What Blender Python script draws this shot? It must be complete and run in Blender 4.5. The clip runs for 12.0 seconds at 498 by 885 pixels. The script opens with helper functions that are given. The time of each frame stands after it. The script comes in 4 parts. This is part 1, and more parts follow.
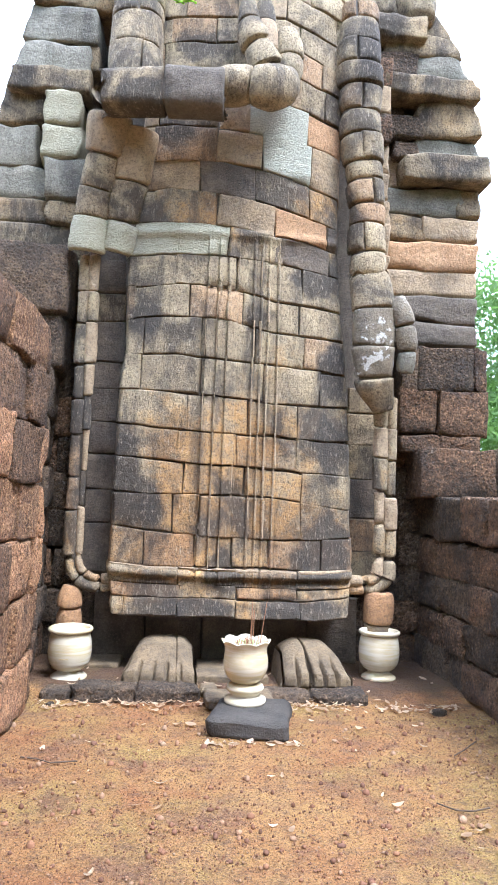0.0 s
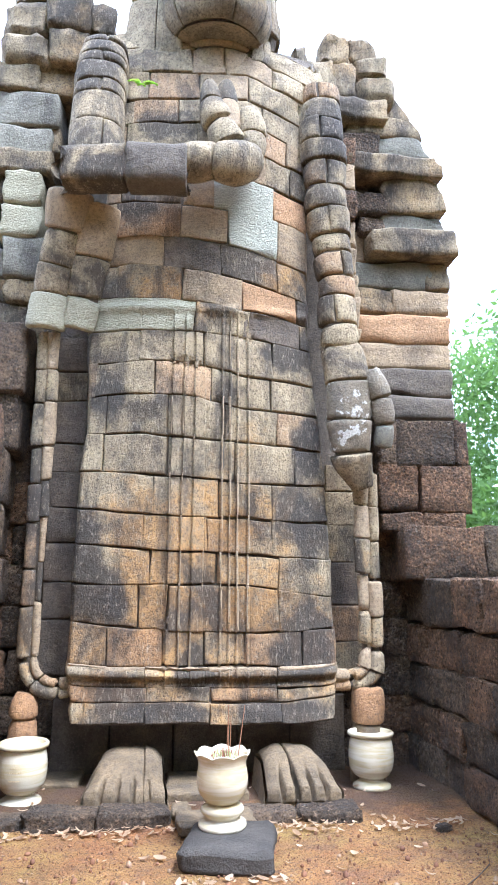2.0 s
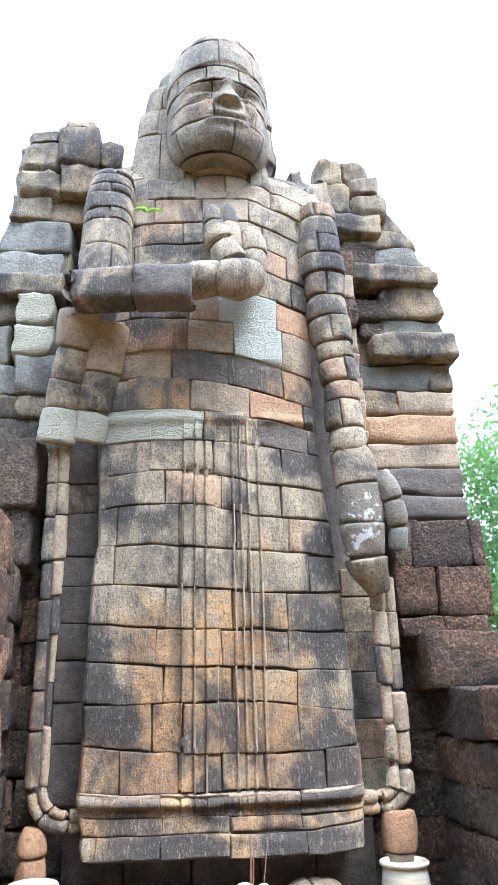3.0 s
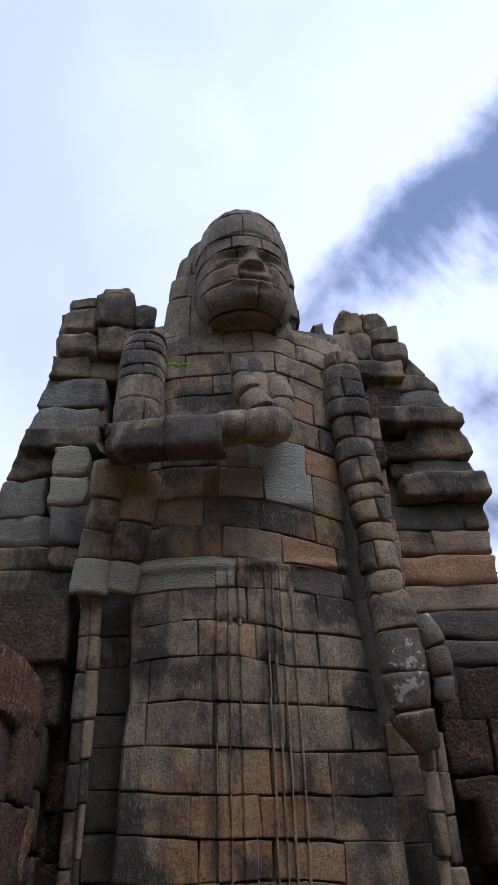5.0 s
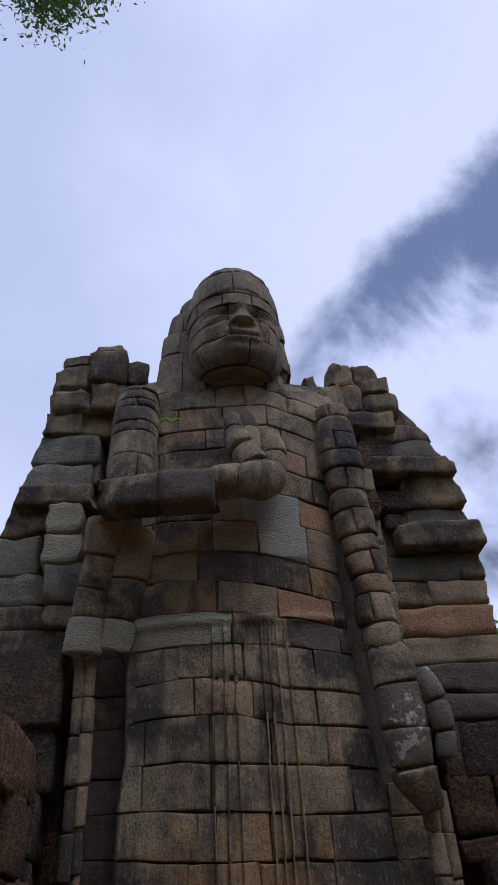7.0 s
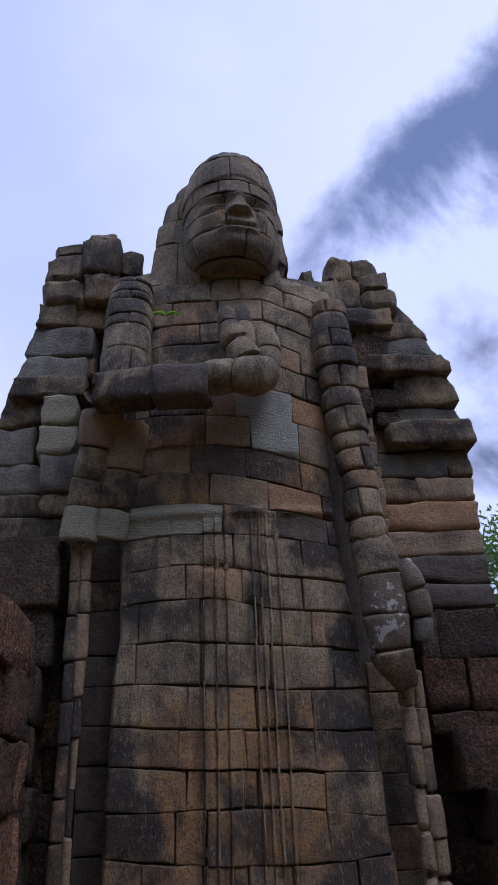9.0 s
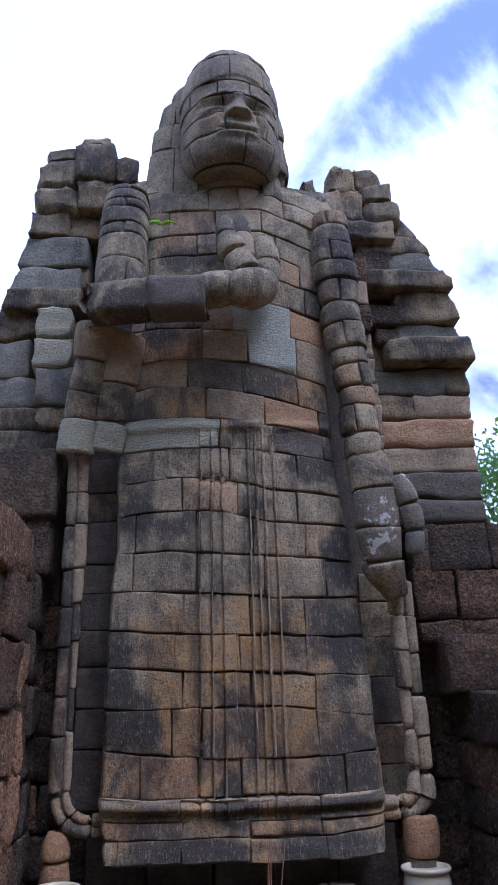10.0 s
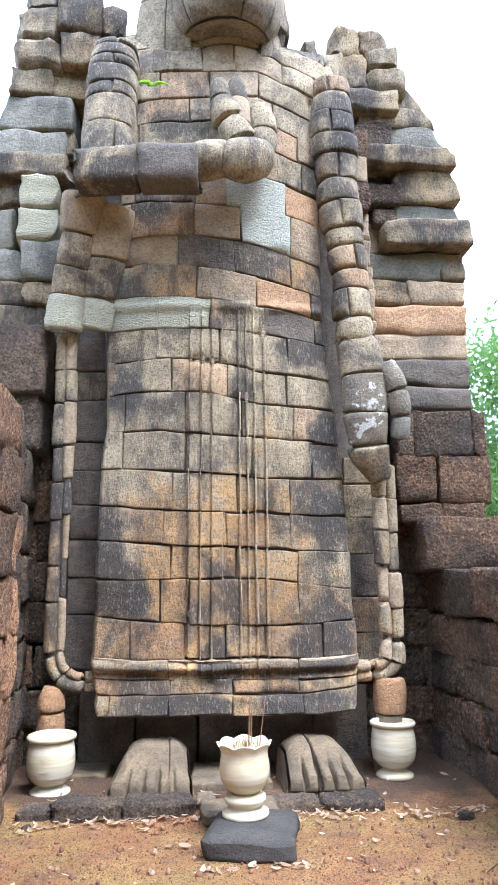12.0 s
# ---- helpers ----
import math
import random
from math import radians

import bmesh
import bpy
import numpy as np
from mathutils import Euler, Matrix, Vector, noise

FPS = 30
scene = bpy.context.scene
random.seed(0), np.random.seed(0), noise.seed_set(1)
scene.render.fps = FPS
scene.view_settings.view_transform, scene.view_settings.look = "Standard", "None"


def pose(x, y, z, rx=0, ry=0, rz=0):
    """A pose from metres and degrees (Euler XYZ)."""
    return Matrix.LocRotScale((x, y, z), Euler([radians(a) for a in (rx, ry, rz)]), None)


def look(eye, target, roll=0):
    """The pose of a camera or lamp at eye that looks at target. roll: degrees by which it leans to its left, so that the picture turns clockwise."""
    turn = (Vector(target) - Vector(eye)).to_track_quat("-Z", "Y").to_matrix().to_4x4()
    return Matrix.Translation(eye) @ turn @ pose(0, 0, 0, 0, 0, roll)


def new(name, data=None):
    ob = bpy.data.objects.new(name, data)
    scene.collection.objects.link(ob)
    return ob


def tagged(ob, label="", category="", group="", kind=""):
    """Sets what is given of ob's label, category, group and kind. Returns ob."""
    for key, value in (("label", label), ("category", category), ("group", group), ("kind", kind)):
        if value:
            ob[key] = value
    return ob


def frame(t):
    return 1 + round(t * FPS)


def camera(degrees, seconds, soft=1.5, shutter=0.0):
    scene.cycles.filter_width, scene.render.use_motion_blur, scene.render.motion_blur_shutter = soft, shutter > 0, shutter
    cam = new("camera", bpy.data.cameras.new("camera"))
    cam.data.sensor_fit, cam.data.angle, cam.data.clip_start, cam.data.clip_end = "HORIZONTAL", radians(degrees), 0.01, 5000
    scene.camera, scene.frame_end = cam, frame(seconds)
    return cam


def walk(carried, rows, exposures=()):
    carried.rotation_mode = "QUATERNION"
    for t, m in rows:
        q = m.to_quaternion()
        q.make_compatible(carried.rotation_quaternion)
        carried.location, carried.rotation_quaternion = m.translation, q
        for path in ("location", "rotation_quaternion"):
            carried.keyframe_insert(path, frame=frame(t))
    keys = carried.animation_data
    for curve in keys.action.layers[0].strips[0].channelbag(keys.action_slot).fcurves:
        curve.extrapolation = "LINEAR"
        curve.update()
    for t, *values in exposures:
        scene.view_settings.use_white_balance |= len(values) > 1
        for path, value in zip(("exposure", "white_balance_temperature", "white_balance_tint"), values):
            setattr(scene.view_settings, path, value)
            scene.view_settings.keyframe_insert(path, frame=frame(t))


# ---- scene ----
# ---- camera: seconds, eye, pitch, roll, yaw ----
cam = camera(39.00, 12.0)
ROWS = [
    (0, -0.0001, 0.0000, 1.4999, 4.455, -2.152, -4.126),
    (0.5, 0.0244, 0.1259, 1.4707, 5.295, -2.200, -4.903),
    (1, 0.0524, 0.2576, 1.4736, 6.540, -1.963, -5.475),
    (1.5, 0.0516, 0.3527, 1.4935, 8.511, -1.337, -6.018),
    (2, 0.0483, 0.3844, 1.5199, 11.325, -0.332, -6.047),
    (2.5, 0.0448, 0.3959, 1.5489, 15.266, 0.691, -5.592),
    (3, 0.0428, 0.3839, 1.5814, 19.414, 1.454, -4.742),
    (3.5, 0.0413, 0.3718, 1.6072, 23.574, 1.752, -3.827),
    (5.5, 0.0596, 0.3452, 1.6166, 32.173, 1.978, -1.280),
    (6, 0.0606, 0.3339, 1.6192, 33.616, 2.312, -1.238),
    (6.5, 0.0658, 0.3311, 1.6110, 35.305, 3.088, -1.214),
    (8.5, 0.1246, 0.2760, 1.6281, 30.050, 2.566, -1.742),
    (9, 0.1298, 0.2949, 1.6010, 26.535, 2.203, -1.866),
    (9.5, 0.1328, 0.3122, 1.5636, 23.211, 1.852, -2.101),
    (10, 0.1313, 0.3318, 1.5389, 20.253, 1.691, -2.360),
    (10.5, 0.1293, 0.3369, 1.5195, 17.630, 1.454, -2.718),
    (11, 0.1231, 0.3308, 1.5018, 15.122, 1.169, -3.127),
    (11.5, 0.1126, 0.3291, 1.5172, 12.653, 0.753, -3.526),
    (12, 0.1019, 0.3224, 1.5189, 10.817, 0.557, -3.851),
]
EXPOSURES = [
    (0.0, 1.22, 5450, 13), (2.5, 1.30, 5250, 13), (3.5, 1.10, 5100, 13), (4.4, -0.40, 5350, 16), (5.5, -1.78, 5550, 21), (6.5, -1.86, 5550, 21), (8.5, -1.76, 5400, 24),
    (9.5, -1.52, 5050, 28), (10.0, -0.72, 4900, 24), (10.5, 0.40, 5050, 16), (11.0, 0.94, 5150, 14), (12.0, 1.18, 5300, 13),
]
walk(cam, [(t, pose(x, y, z, 90 + pitch, roll, yaw)) for t, x, y, z, pitch, roll, yaw in ROWS], EXPOSURES)

# ---- world, sun ----
world = bpy.data.worlds.new("sky")
scene.world = world
world.use_nodes = True
wt = world.node_tree
wt.nodes.clear()


def wnode(kind, **inputs):
    n = wt.nodes.new(kind)
    for key, value in inputs.items():
        n.inputs[key.replace("_", " ")].default_value = value
    return n


BANK = (0.684, 0.447, -0.576)
VEIL_DIM, VEIL, GREY_CLOUD, WHITE_CLOUD = (14.6, 16.1, 19.2), (20.2, 21.1, 23.6), (4.6, 6.0, 9.0), (19.5, 20.8, 24.5)
SUN_AZ, SUN_EL = 138.0, 61.0  # clockwise from north (+y), and height, in degrees
sky = wt.nodes.new("ShaderNodeTexSky")
sky.sky_type = "NISHITA"
sky.sun_disc = False
sky.sun_elevation, sky.sun_rotation = radians(SUN_EL), radians(SUN_AZ)
sky.dust_density = 2.0
sky.air_density = 1.2
wl = wt.links.new


def wmath(op, a, b=0.0, c=0.0):
    n = wt.nodes.new("ShaderNodeMath")
    n.operation = op
    for i, v in enumerate((a, b, c)):
        if isinstance(v, (int, float)):
            n.inputs[i].default_value = v
        else:
            wl(v, n.inputs[i])
    return n.outputs[0]


def wramp(fac, lo, hi, c0, c1):
    n = wt.nodes.new("ShaderNodeValToRGB")
    n.color_ramp.interpolation = "EASE"
    n.color_ramp.elements[0].position, n.color_ramp.elements[1].position = lo, hi
    n.color_ramp.elements[0].color, n.color_ramp.elements[1].color = (*c0, 1), (*c1, 1)
    wl(fac, n.inputs["Fac"])
    return n.outputs["Color"]


def wmix(fac, a, b):
    n = wt.nodes.new("ShaderNodeMix")
    n.data_type = "RGBA"
    for key, v in (("Factor", fac), ("A", a), ("B", b)):
        if isinstance(v, (int, float)):
            n.inputs[key].default_value = v
        else:
            wl(v, n.inputs[key])
    return n.outputs["Result"]


coord = wt.nodes.new("ShaderNodeTexCoord").outputs["Generated"]


def clouds(scale, detail, rough, offset, distortion=0.3):
    p = wt.nodes.new("ShaderNodeMapping")
    p.inputs["Location"].default_value = offset
    p.inputs["Rotation"].default_value = (0.3, 0.6, 0.2)
    wl(coord, p.inputs["Vector"])
    n = wnode("ShaderNodeTexNoise", Scale=scale, Detail=detail, Roughness=rough, Distortion=distortion)
    wl(p.outputs["Vector"], n.inputs["Vector"])
    return n.outputs["Fac"]


# a high white veil, and a bank of grey cloud beyond one edge of it with blue gaps
dot = wt.nodes.new("ShaderNodeVectorMath")
dot.operation = "DOT_PRODUCT"
dot.inputs[1].default_value = BANK
wl(coord, dot.inputs[0])
edge = wmath("ADD", dot.outputs["Value"], wmath("MULTIPLY", wmath("SUBTRACT", clouds(4.2, 9, 0.6, (0.3, 0.2, 0.1)), 0.5), 0.20))
edge = wmath("ADD", edge, 0.5)
veil = wramp(wmath("ADD", wmath("MULTIPLY", clouds(1.3, 5, 0.45, (0.9, 0.4, 0.0)), 0.8), wmath("MULTIPLY", edge, 0.55)), 0.38, 0.66, VEIL_DIM, VEIL)
gaps = wramp(clouds(2.4, 8, 0.55, (0.2, 0.8, 0.5), 0.5), 0.42, 0.60, (0.0, 0.0, 0.0), (1.0, 1.0, 1.0))
greys = wramp(wmath("ADD", clouds(3.0, 9, 0.6, (0.7, 0.1, 0.3), 0.5), wmath("MULTIPLY", wmath("SUBTRACT", edge, 0.60), 1.6)), 0.40, 0.64, GREY_CLOUD, WHITE_CLOUD)
broken = wmix(gaps, greys, sky.outputs["Color"])
whole = wmix(wramp(edge, 0.485, 0.54, (0.0, 0.0, 0.0), (1.0, 1.0, 1.0)), veil, broken)
back = wnode("ShaderNodeBackground", Strength=0.13)
wout = wt.nodes.new("ShaderNodeOutputWorld")
wl(whole, back.inputs["Color"])
wl(back.outputs["Background"], wout.inputs["Surface"])

sun = new("sun", bpy.data.lights.new("sun", "SUN"))
sun.data.energy, sun.data.angle, sun.data.color = 3.3, radians(22), (1.0, 0.95, 0.88)
sa, se = radians(SUN_AZ), radians(SUN_EL)
sun.matrix_world = look((30 * math.sin(sa) * math.cos(se), 30 * math.cos(sa) * math.cos(se), 30 * math.sin(se)), (0, 0, 0))


# ---- materials ----
class Mat:
    """A small builder of node materials."""

    def __init__(self, name, rough=0.85):
        self.m = bpy.data.materials.new(name)
        self.m.use_nodes = True
        self.t = self.m.node_tree
        self.b = self.t.nodes["Principled BSDF"]
        self.b.inputs["Roughness"].default_value = rough
        self.c = self.t.nodes.new("ShaderNodeNewGeometry").outputs["Position"]

    def link(self, a, b):
        self.t.links.new(a, b)

    def noise(self, scale, detail=5.0, rough=0.6, stretch=None, distortion=0.0):
        n = self.t.nodes.new("ShaderNodeTexNoise")
        n.inputs["Scale"].default_value, n.inputs["Detail"].default_value = scale, detail
        n.inputs["Roughness"].default_value, n.inputs["Distortion"].default_value = rough, distortion
        self.link(self.place(stretch), n.inputs["Vector"])
        return n.outputs["Fac"]

    def place(self, stretch):
        if not stretch:
            return self.c
        p = self.t.nodes.new("ShaderNodeMapping")
        p.inputs["Scale"].default_value = stretch
        self.link(self.c, p.inputs["Vector"])
        return p.outputs["Vector"]

    def cells(self, scale, feature="F1", stretch=None):
        n = self.t.nodes.new("ShaderNodeTexVoronoi")
        n.feature = feature
        n.inputs["Scale"].default_value = scale
        self.link(self.place(stretch), n.inputs["Vector"])
        return n.outputs["Distance"]

    def ramp(self, fac, *stops):
        n = self.t.nodes.new("ShaderNodeValToRGB")
        e = n.color_ramp.elements
        while len(e) < len(stops):
            e.new(0.5)
        for el, (pos, col) in zip(e, stops):
            el.position = pos
            el.color = (col, col, col, 1) if isinstance(col, (int, float)) else (*col, 1)
        self.link(fac, n.inputs["Fac"])
        return n.outputs["Color"]

    def mix(self, fac, a, b, blend="MIX"):
        n = self.t.nodes.new("ShaderNodeMix")
        n.data_type, n.blend_type = "RGBA", blend
        for s, v in (("Factor", fac), ("A", a), ("B", b)):
            if isinstance(v, (int, float)):
                n.inputs[s].default_value = v
            elif isinstance(v, tuple):
                n.inputs[s].default_value = (*v, 1)
            else:
                self.link(v, n.inputs[s])
        return n.outputs["Result"]

    def math(self, op, a, b=0.0):
        n = self.t.nodes.new("ShaderNodeMath")
        n.operation = op
        for i, v in enumerate((a, b)):
            if isinstance(v, (int, float)):
                n.inputs[i].default_value = v
            else:
                self.link(v, n.inputs[i])
        return n.outputs[0]

    def axis(self, which):
        n = self.t.nodes.new("ShaderNodeSeparateXYZ")
        self.link(self.c, n.inputs[0])
        return n.outputs[which]

    def island(self):
        return self.t.nodes.new("ShaderNodeNewGeometry").outputs["Random Per Island"]

    def each(self):
        return self.t.nodes.new("ShaderNodeObjectInfo").outputs["Random"]

    def colour(self, c):
        if isinstance(c, tuple):
            self.b.inputs["Base Color"].default_value = (*c, 1)
        else:
            self.link(c, self.b.inputs["Base Color"])
        return self

    def bump(self, height, dist, strength=1.0):
        n = self.t.nodes.new("ShaderNodeBump")
        n.inputs["Distance"].default_value, n.inputs["Strength"].default_value = dist, strength
        self.link(height, n.inputs["Height"])
        prev = self.b.inputs["Normal"].links
        if prev:
            self.link(prev[0].from_socket, n.inputs["Normal"])
        self.link(n.outputs["Normal"], self.b.inputs["Normal"])
        return self


# stains with a place of their own on the figure's front: x, z, half width, half height
BLACK_STAINS = ((1.09, 1.10, 0.30, 0.42), (1.12, 1.95, 0.22, 0.34), (0.90, 0.58, 0.42, 0.13), (-0.55, 1.42, 0.34, 0.30), (0.24, 0.85, 0.17, 0.30), (-0.50, 3.05, 0.20, 0.22), (0.96, 3.42, 0.34, 0.18), (1.12, 2.62, 0.16, 0.36), (-0.70, 5.85, 0.26, 0.45), (-0.52, 4.70, 0.45, 0.14), (-0.15, 5.45, 0.30, 0.22), (1.36, 5.45, 0.18, 0.55), (-0.95, 2.2, 0.28, 0.9), (0.0, 0.60, 0.50, 0.09), (-0.62, 1.75, 0.16, 0.5))
WARM_STAINS = ((0.15, 1.25, 1.30, 1.25), (0.45, 1.80, 0.55, 0.62), (-0.35, 0.75, 0.45, 0.32), (0.95, 4.15, 0.22, 0.50), (0.55, 1.15, 0.35, 0.35), (0.0, 3.85, 0.5, 0.28))


def stain_map(m, spots, warp):
    """0 to 1 and more inside ragged ellipses, negative outside."""
    x, z = m.axis(0), m.axis(2)
    total = None
    for cx, cz, rx, rz in spots:
        dx = m.math("MULTIPLY", m.math("SUBTRACT", x, cx), 1 / rx)
        dz = m.math("MULTIPLY", m.math("SUBTRACT", z, cz), 1 / rz)
        d = m.math("SUBTRACT", 1.0, m.math("SQRT", m.math("ADD", m.math("MULTIPLY", dx, dx), m.math("MULTIPLY", dz, dz))))
        total = d if total is None else m.math("MAXIMUM", total, d)
    return m.math("ADD", total, m.math("MULTIPLY", m.math("SUBTRACT", warp, 0.5), 2.2))


def sandstone(name, piece, rusty=0.86, crusted=0.8, stains=False, tint=(1.0, 1.0, 1.0)):
    """Weathered sandstone: grey-tan, ochre in places, black water streaks and crusts, pitted grain, a tone for each stone."""
    m = Mat(name, 0.9)
    r = m.island() if piece == "island" else m.each()
    r2, r3 = (m.math("FRACT", m.math("MULTIPLY", r, k)) for k in (7.31, 23.7))
    big = m.noise(1.3, 5, 0.6)
    mid = m.noise(6.0, 7, 0.68)
    fine = m.noise(48.0, 6, 0.8)
    tooth = m.noise(34.0, 5, 0.7, (1.7, 1.0, 0.55), 0.4)
    base = m.mix(r, (0.41, 0.32, 0.19), (0.47, 0.375, 0.225))
    warmth = m.math("ADD", m.math("MULTIPLY", m.math("SUBTRACT", big, 0.5), 2.2), m.math("MULTIPLY", m.math("SUBTRACT", r3, 0.5), 0.3))
    if stains:
        warmth = m.math("ADD", warmth, m.math("MULTIPLY", stain_map(m, WARM_STAINS, mid), 1.0))
    base = m.mix(m.ramp(warmth, (0.0, 0.0), (0.65, 0.9)), base, m.mix(r2, (0.42, 0.225, 0.074), (0.49, 0.29, 0.108)))
    base = m.mix(1.0, base, m.ramp(r2, (0.0, 0.84), (0.3, 0.96), (0.8, 1.03), (1.0, 1.12)), "MULTIPLY")
    base = m.mix(m.ramp(mid, (0.36, 0.55), (0.58, 0.0)), base, (0.15, 0.115, 0.08))
    base = m.mix(m.math("MULTIPLY", m.ramp(m.math("FRACT", m.math("MULTIPLY", r, 13.7)), (rusty, 0.0), (rusty + 0.04, 1.0)), 0.5), base, (0.46, 0.25, 0.12))
    crust = m.math("ADD", m.noise(1.7, 8, 0.62, (1.15, 1.0, 0.8), 0.5), m.math("MULTIPLY", m.math("SUBTRACT", r3, 0.5), 0.05))
    base = m.mix(m.math("MULTIPLY", m.ramp(crust, (0.47, 0.0), (0.59, 1.0)), crusted), base, (0.060, 0.050, 0.040))
    if stains:
        base = m.mix(m.math("MULTIPLY", m.ramp(stain_map(m, BLACK_STAINS, m.noise(4.0, 8, 0.66)), (0.0, 0.0), (0.40, 1.0)), 0.9), base, (0.050, 0.043, 0.036))
    streak = m.ramp(m.noise(6.0, 7, 0.62, (1.0, 1.0, 0.14), 0.15), (0.51, 0.0), (0.66, 1.0))
    base = m.mix(m.math("MULTIPLY", streak, 0.65), base, (0.055, 0.048, 0.040))
    pale = m.ramp(m.noise(11.0, 8, 0.75), (0.56, 0.0), (0.68, 1.0))
    base = m.mix(m.math("MULTIPLY", pale, 0.24), base, (0.58, 0.51, 0.38))
    base = m.mix(m.ramp(fine, (0.38, 0.75), (0.50, 0.0)), base, (0.065, 0.050, 0.036))
    base = m.mix(m.ramp(tooth, (0.55, 0.0), (0.68, 0.35)), base, (0.62, 0.52, 0.37))
    m.colour(m.mix(1.0, base, tint, "MULTIPLY"))
    m.bump(mid, 0.03, 0.6)
    m.bump(tooth, 0.012, 0.75)
    m.bump(fine, 0.008, 0.85)
    return m.m


STONE = sandstone("weathered_sandstone", "island", 0.86, 0.88, True)
STONE_PIECE = sandstone("weathered_sandstone_block", "object", 0.95, 0.9, tint=(0.78, 0.78, 0.78))
HEAD = sandstone("grey_weathered_sandstone", "island", 0.97, 0.45, tint=(0.80, 0.83, 0.88))


def plain_stone(name, a, b, dark=0.35, lichen=0.0):
    m = Mat(name, 0.88)
    base = m.mix(m.ramp(m.noise(6.0, 6, 0.65), (0.35, 0.0), (0.65, 1.0)), a, b)
    base = m.mix(m.math("MULTIPLY", m.ramp(m.noise(3.0, 5, 0.6, (1, 1, 0.4)), (0.52, 0.0), (0.68, 1.0)), dark), base, (0.05, 0.045, 0.04))
    base = m.mix(m.math("MULTIPLY", m.ramp(m.noise(42.0, 5, 0.75), (0.36, 1.0), (0.55, 0.0)), 0.5), base, (0.06, 0.05, 0.045))
    if lichen:
        base = m.mix(m.math("MULTIPLY", m.ramp(m.noise(5.0, 8, 0.7), (0.545, 0.0), (0.575, 1.0)), lichen), base, (0.68, 0.67, 0.61))
    base = m.mix(m.math("MULTIPLY", m.ramp(m.noise(70.0, 4, 0.75), (0.54, 0.0), (0.64, 1.0)), 0.3), base, tuple(min(1, 1.7 * v) for v in b))
    m.colour(base)
    m.bump(m.noise(8.0, 8, 0.7), 0.04, 0.8)
    m.bump(m.noise(24.0, 6, 0.75), 0.018, 0.8)
    m.bump(m.noise(60.0, 4, 0.75), 0.007, 0.7)
    return m.m


def chiselled(name, a, b):
    m = Mat(name, 0.9)
    lines = m.noise(9.0, 3, 0.6, (3.2, 1.0, 7.5), 1.2)
    m.colour(m.mix(m.ramp(lines, (0.3, 0.0), (0.7, 1.0)), a, b))
    m.bump(lines, 0.03, 0.9)
    return m.m


CEMENT = chiselled("pale_chiselled_stone", (0.37, 0.38, 0.31), (0.55, 0.56, 0.46))
BELT = chiselled("pale_green_stone", (0.33, 0.31, 0.21), (0.52, 0.49, 0.35))
ORANGE = plain_stone("orange_sandstone", (0.54, 0.33, 0.17), (0.46, 0.27, 0.135), 0.15)
TAN = plain_stone("tan_sandstone", (0.47, 0.345, 0.20), (0.33, 0.25, 0.16), 0.4)
# black crust and joint beds; also painted shade on the lid under the hem
DARK = plain_stone("black_crust_shade_stone", (0.11, 0.092, 0.072), (0.19, 0.155, 0.115), 0.5)
GREY = plain_stone("grey_green_sandstone", (0.19, 0.18, 0.14), (0.29, 0.275, 0.215), 0.6)
LICHEN = plain_stone("lichen_spotted_stone", (0.16, 0.135, 0.10), (0.30, 0.25, 0.17), 0.6, 0.85)
FOOT = plain_stone("worn_brown_stone", (0.27, 0.195, 0.108), (0.16, 0.118, 0.070), 0.6)
# black-stained stone, also the colour of painted shade in recesses
CRUST_SHADE = plain_stone("black_stain_shade_sandstone", (0.10, 0.085, 0.068), (0.22, 0.17, 0.12), 0.8)
# paler sandstone that paints the highlight on ridges and rolled edges
CREST_LIGHT = plain_stone("pale_highlight_sandstone", (0.47, 0.36, 0.23), (0.37, 0.27, 0.16), 0.55)


def laterite(name, a, b):
    m = Mat(name, 0.93)
    r = m.each()
    pits = m.cells(42.0)
    rough = m.noise(30.0, 8, 0.82)
    lump = m.noise(9.0, 7, 0.7)
    base = m.mix(m.ramp(lump, (0.36, 0.0), (0.62, 1.0)), a, b)
    base = m.mix(1.0, base, m.ramp(r, (0.0, 0.62), (1.0, 1.35)), "MULTIPLY")
    base = m.mix(m.ramp(rough, (0.52, 0.0), (0.62, 0.8)), base, tuple(min(1, 2.2 * v) for v in a))
    base = m.mix(m.ramp(pits, (0.12, 0.8), (0.34, 0.0)), base, (0.022, 0.016, 0.013))
    base = m.mix(m.ramp(rough, (0.37, 0.85), (0.47, 0.0)), base, (0.020, 0.015, 0.012))
    base = m.mix(m.math("MULTIPLY", m.ramp(m.noise(1.9, 7, 0.65), (0.48, 0.0), (0.62, 1.0)), 0.6), base, (0.050, 0.044, 0.038))
    base = m.mix(m.math("MULTIPLY", m.ramp(m.noise(13.0, 7, 0.7), (0.64, 0.0), (0.70, 1.0)), 0.4), base, (0.42, 0.40, 0.34))
    m.colour(base)
    m.bump(lump, 0.05, 0.8)
    m.bump(pits, 0.03, 0.9)
    m.bump(rough, 0.03, 1.0)
    return m.m


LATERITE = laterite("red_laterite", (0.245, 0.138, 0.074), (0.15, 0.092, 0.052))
# the same laterite lightened: sunlight on the west wall is put into the colour
LATERITE_LIT = laterite("lit_laterite", (0.55, 0.29, 0.145), (0.39, 0.205, 0.105))
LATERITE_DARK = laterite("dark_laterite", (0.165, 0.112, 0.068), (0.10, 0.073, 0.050))


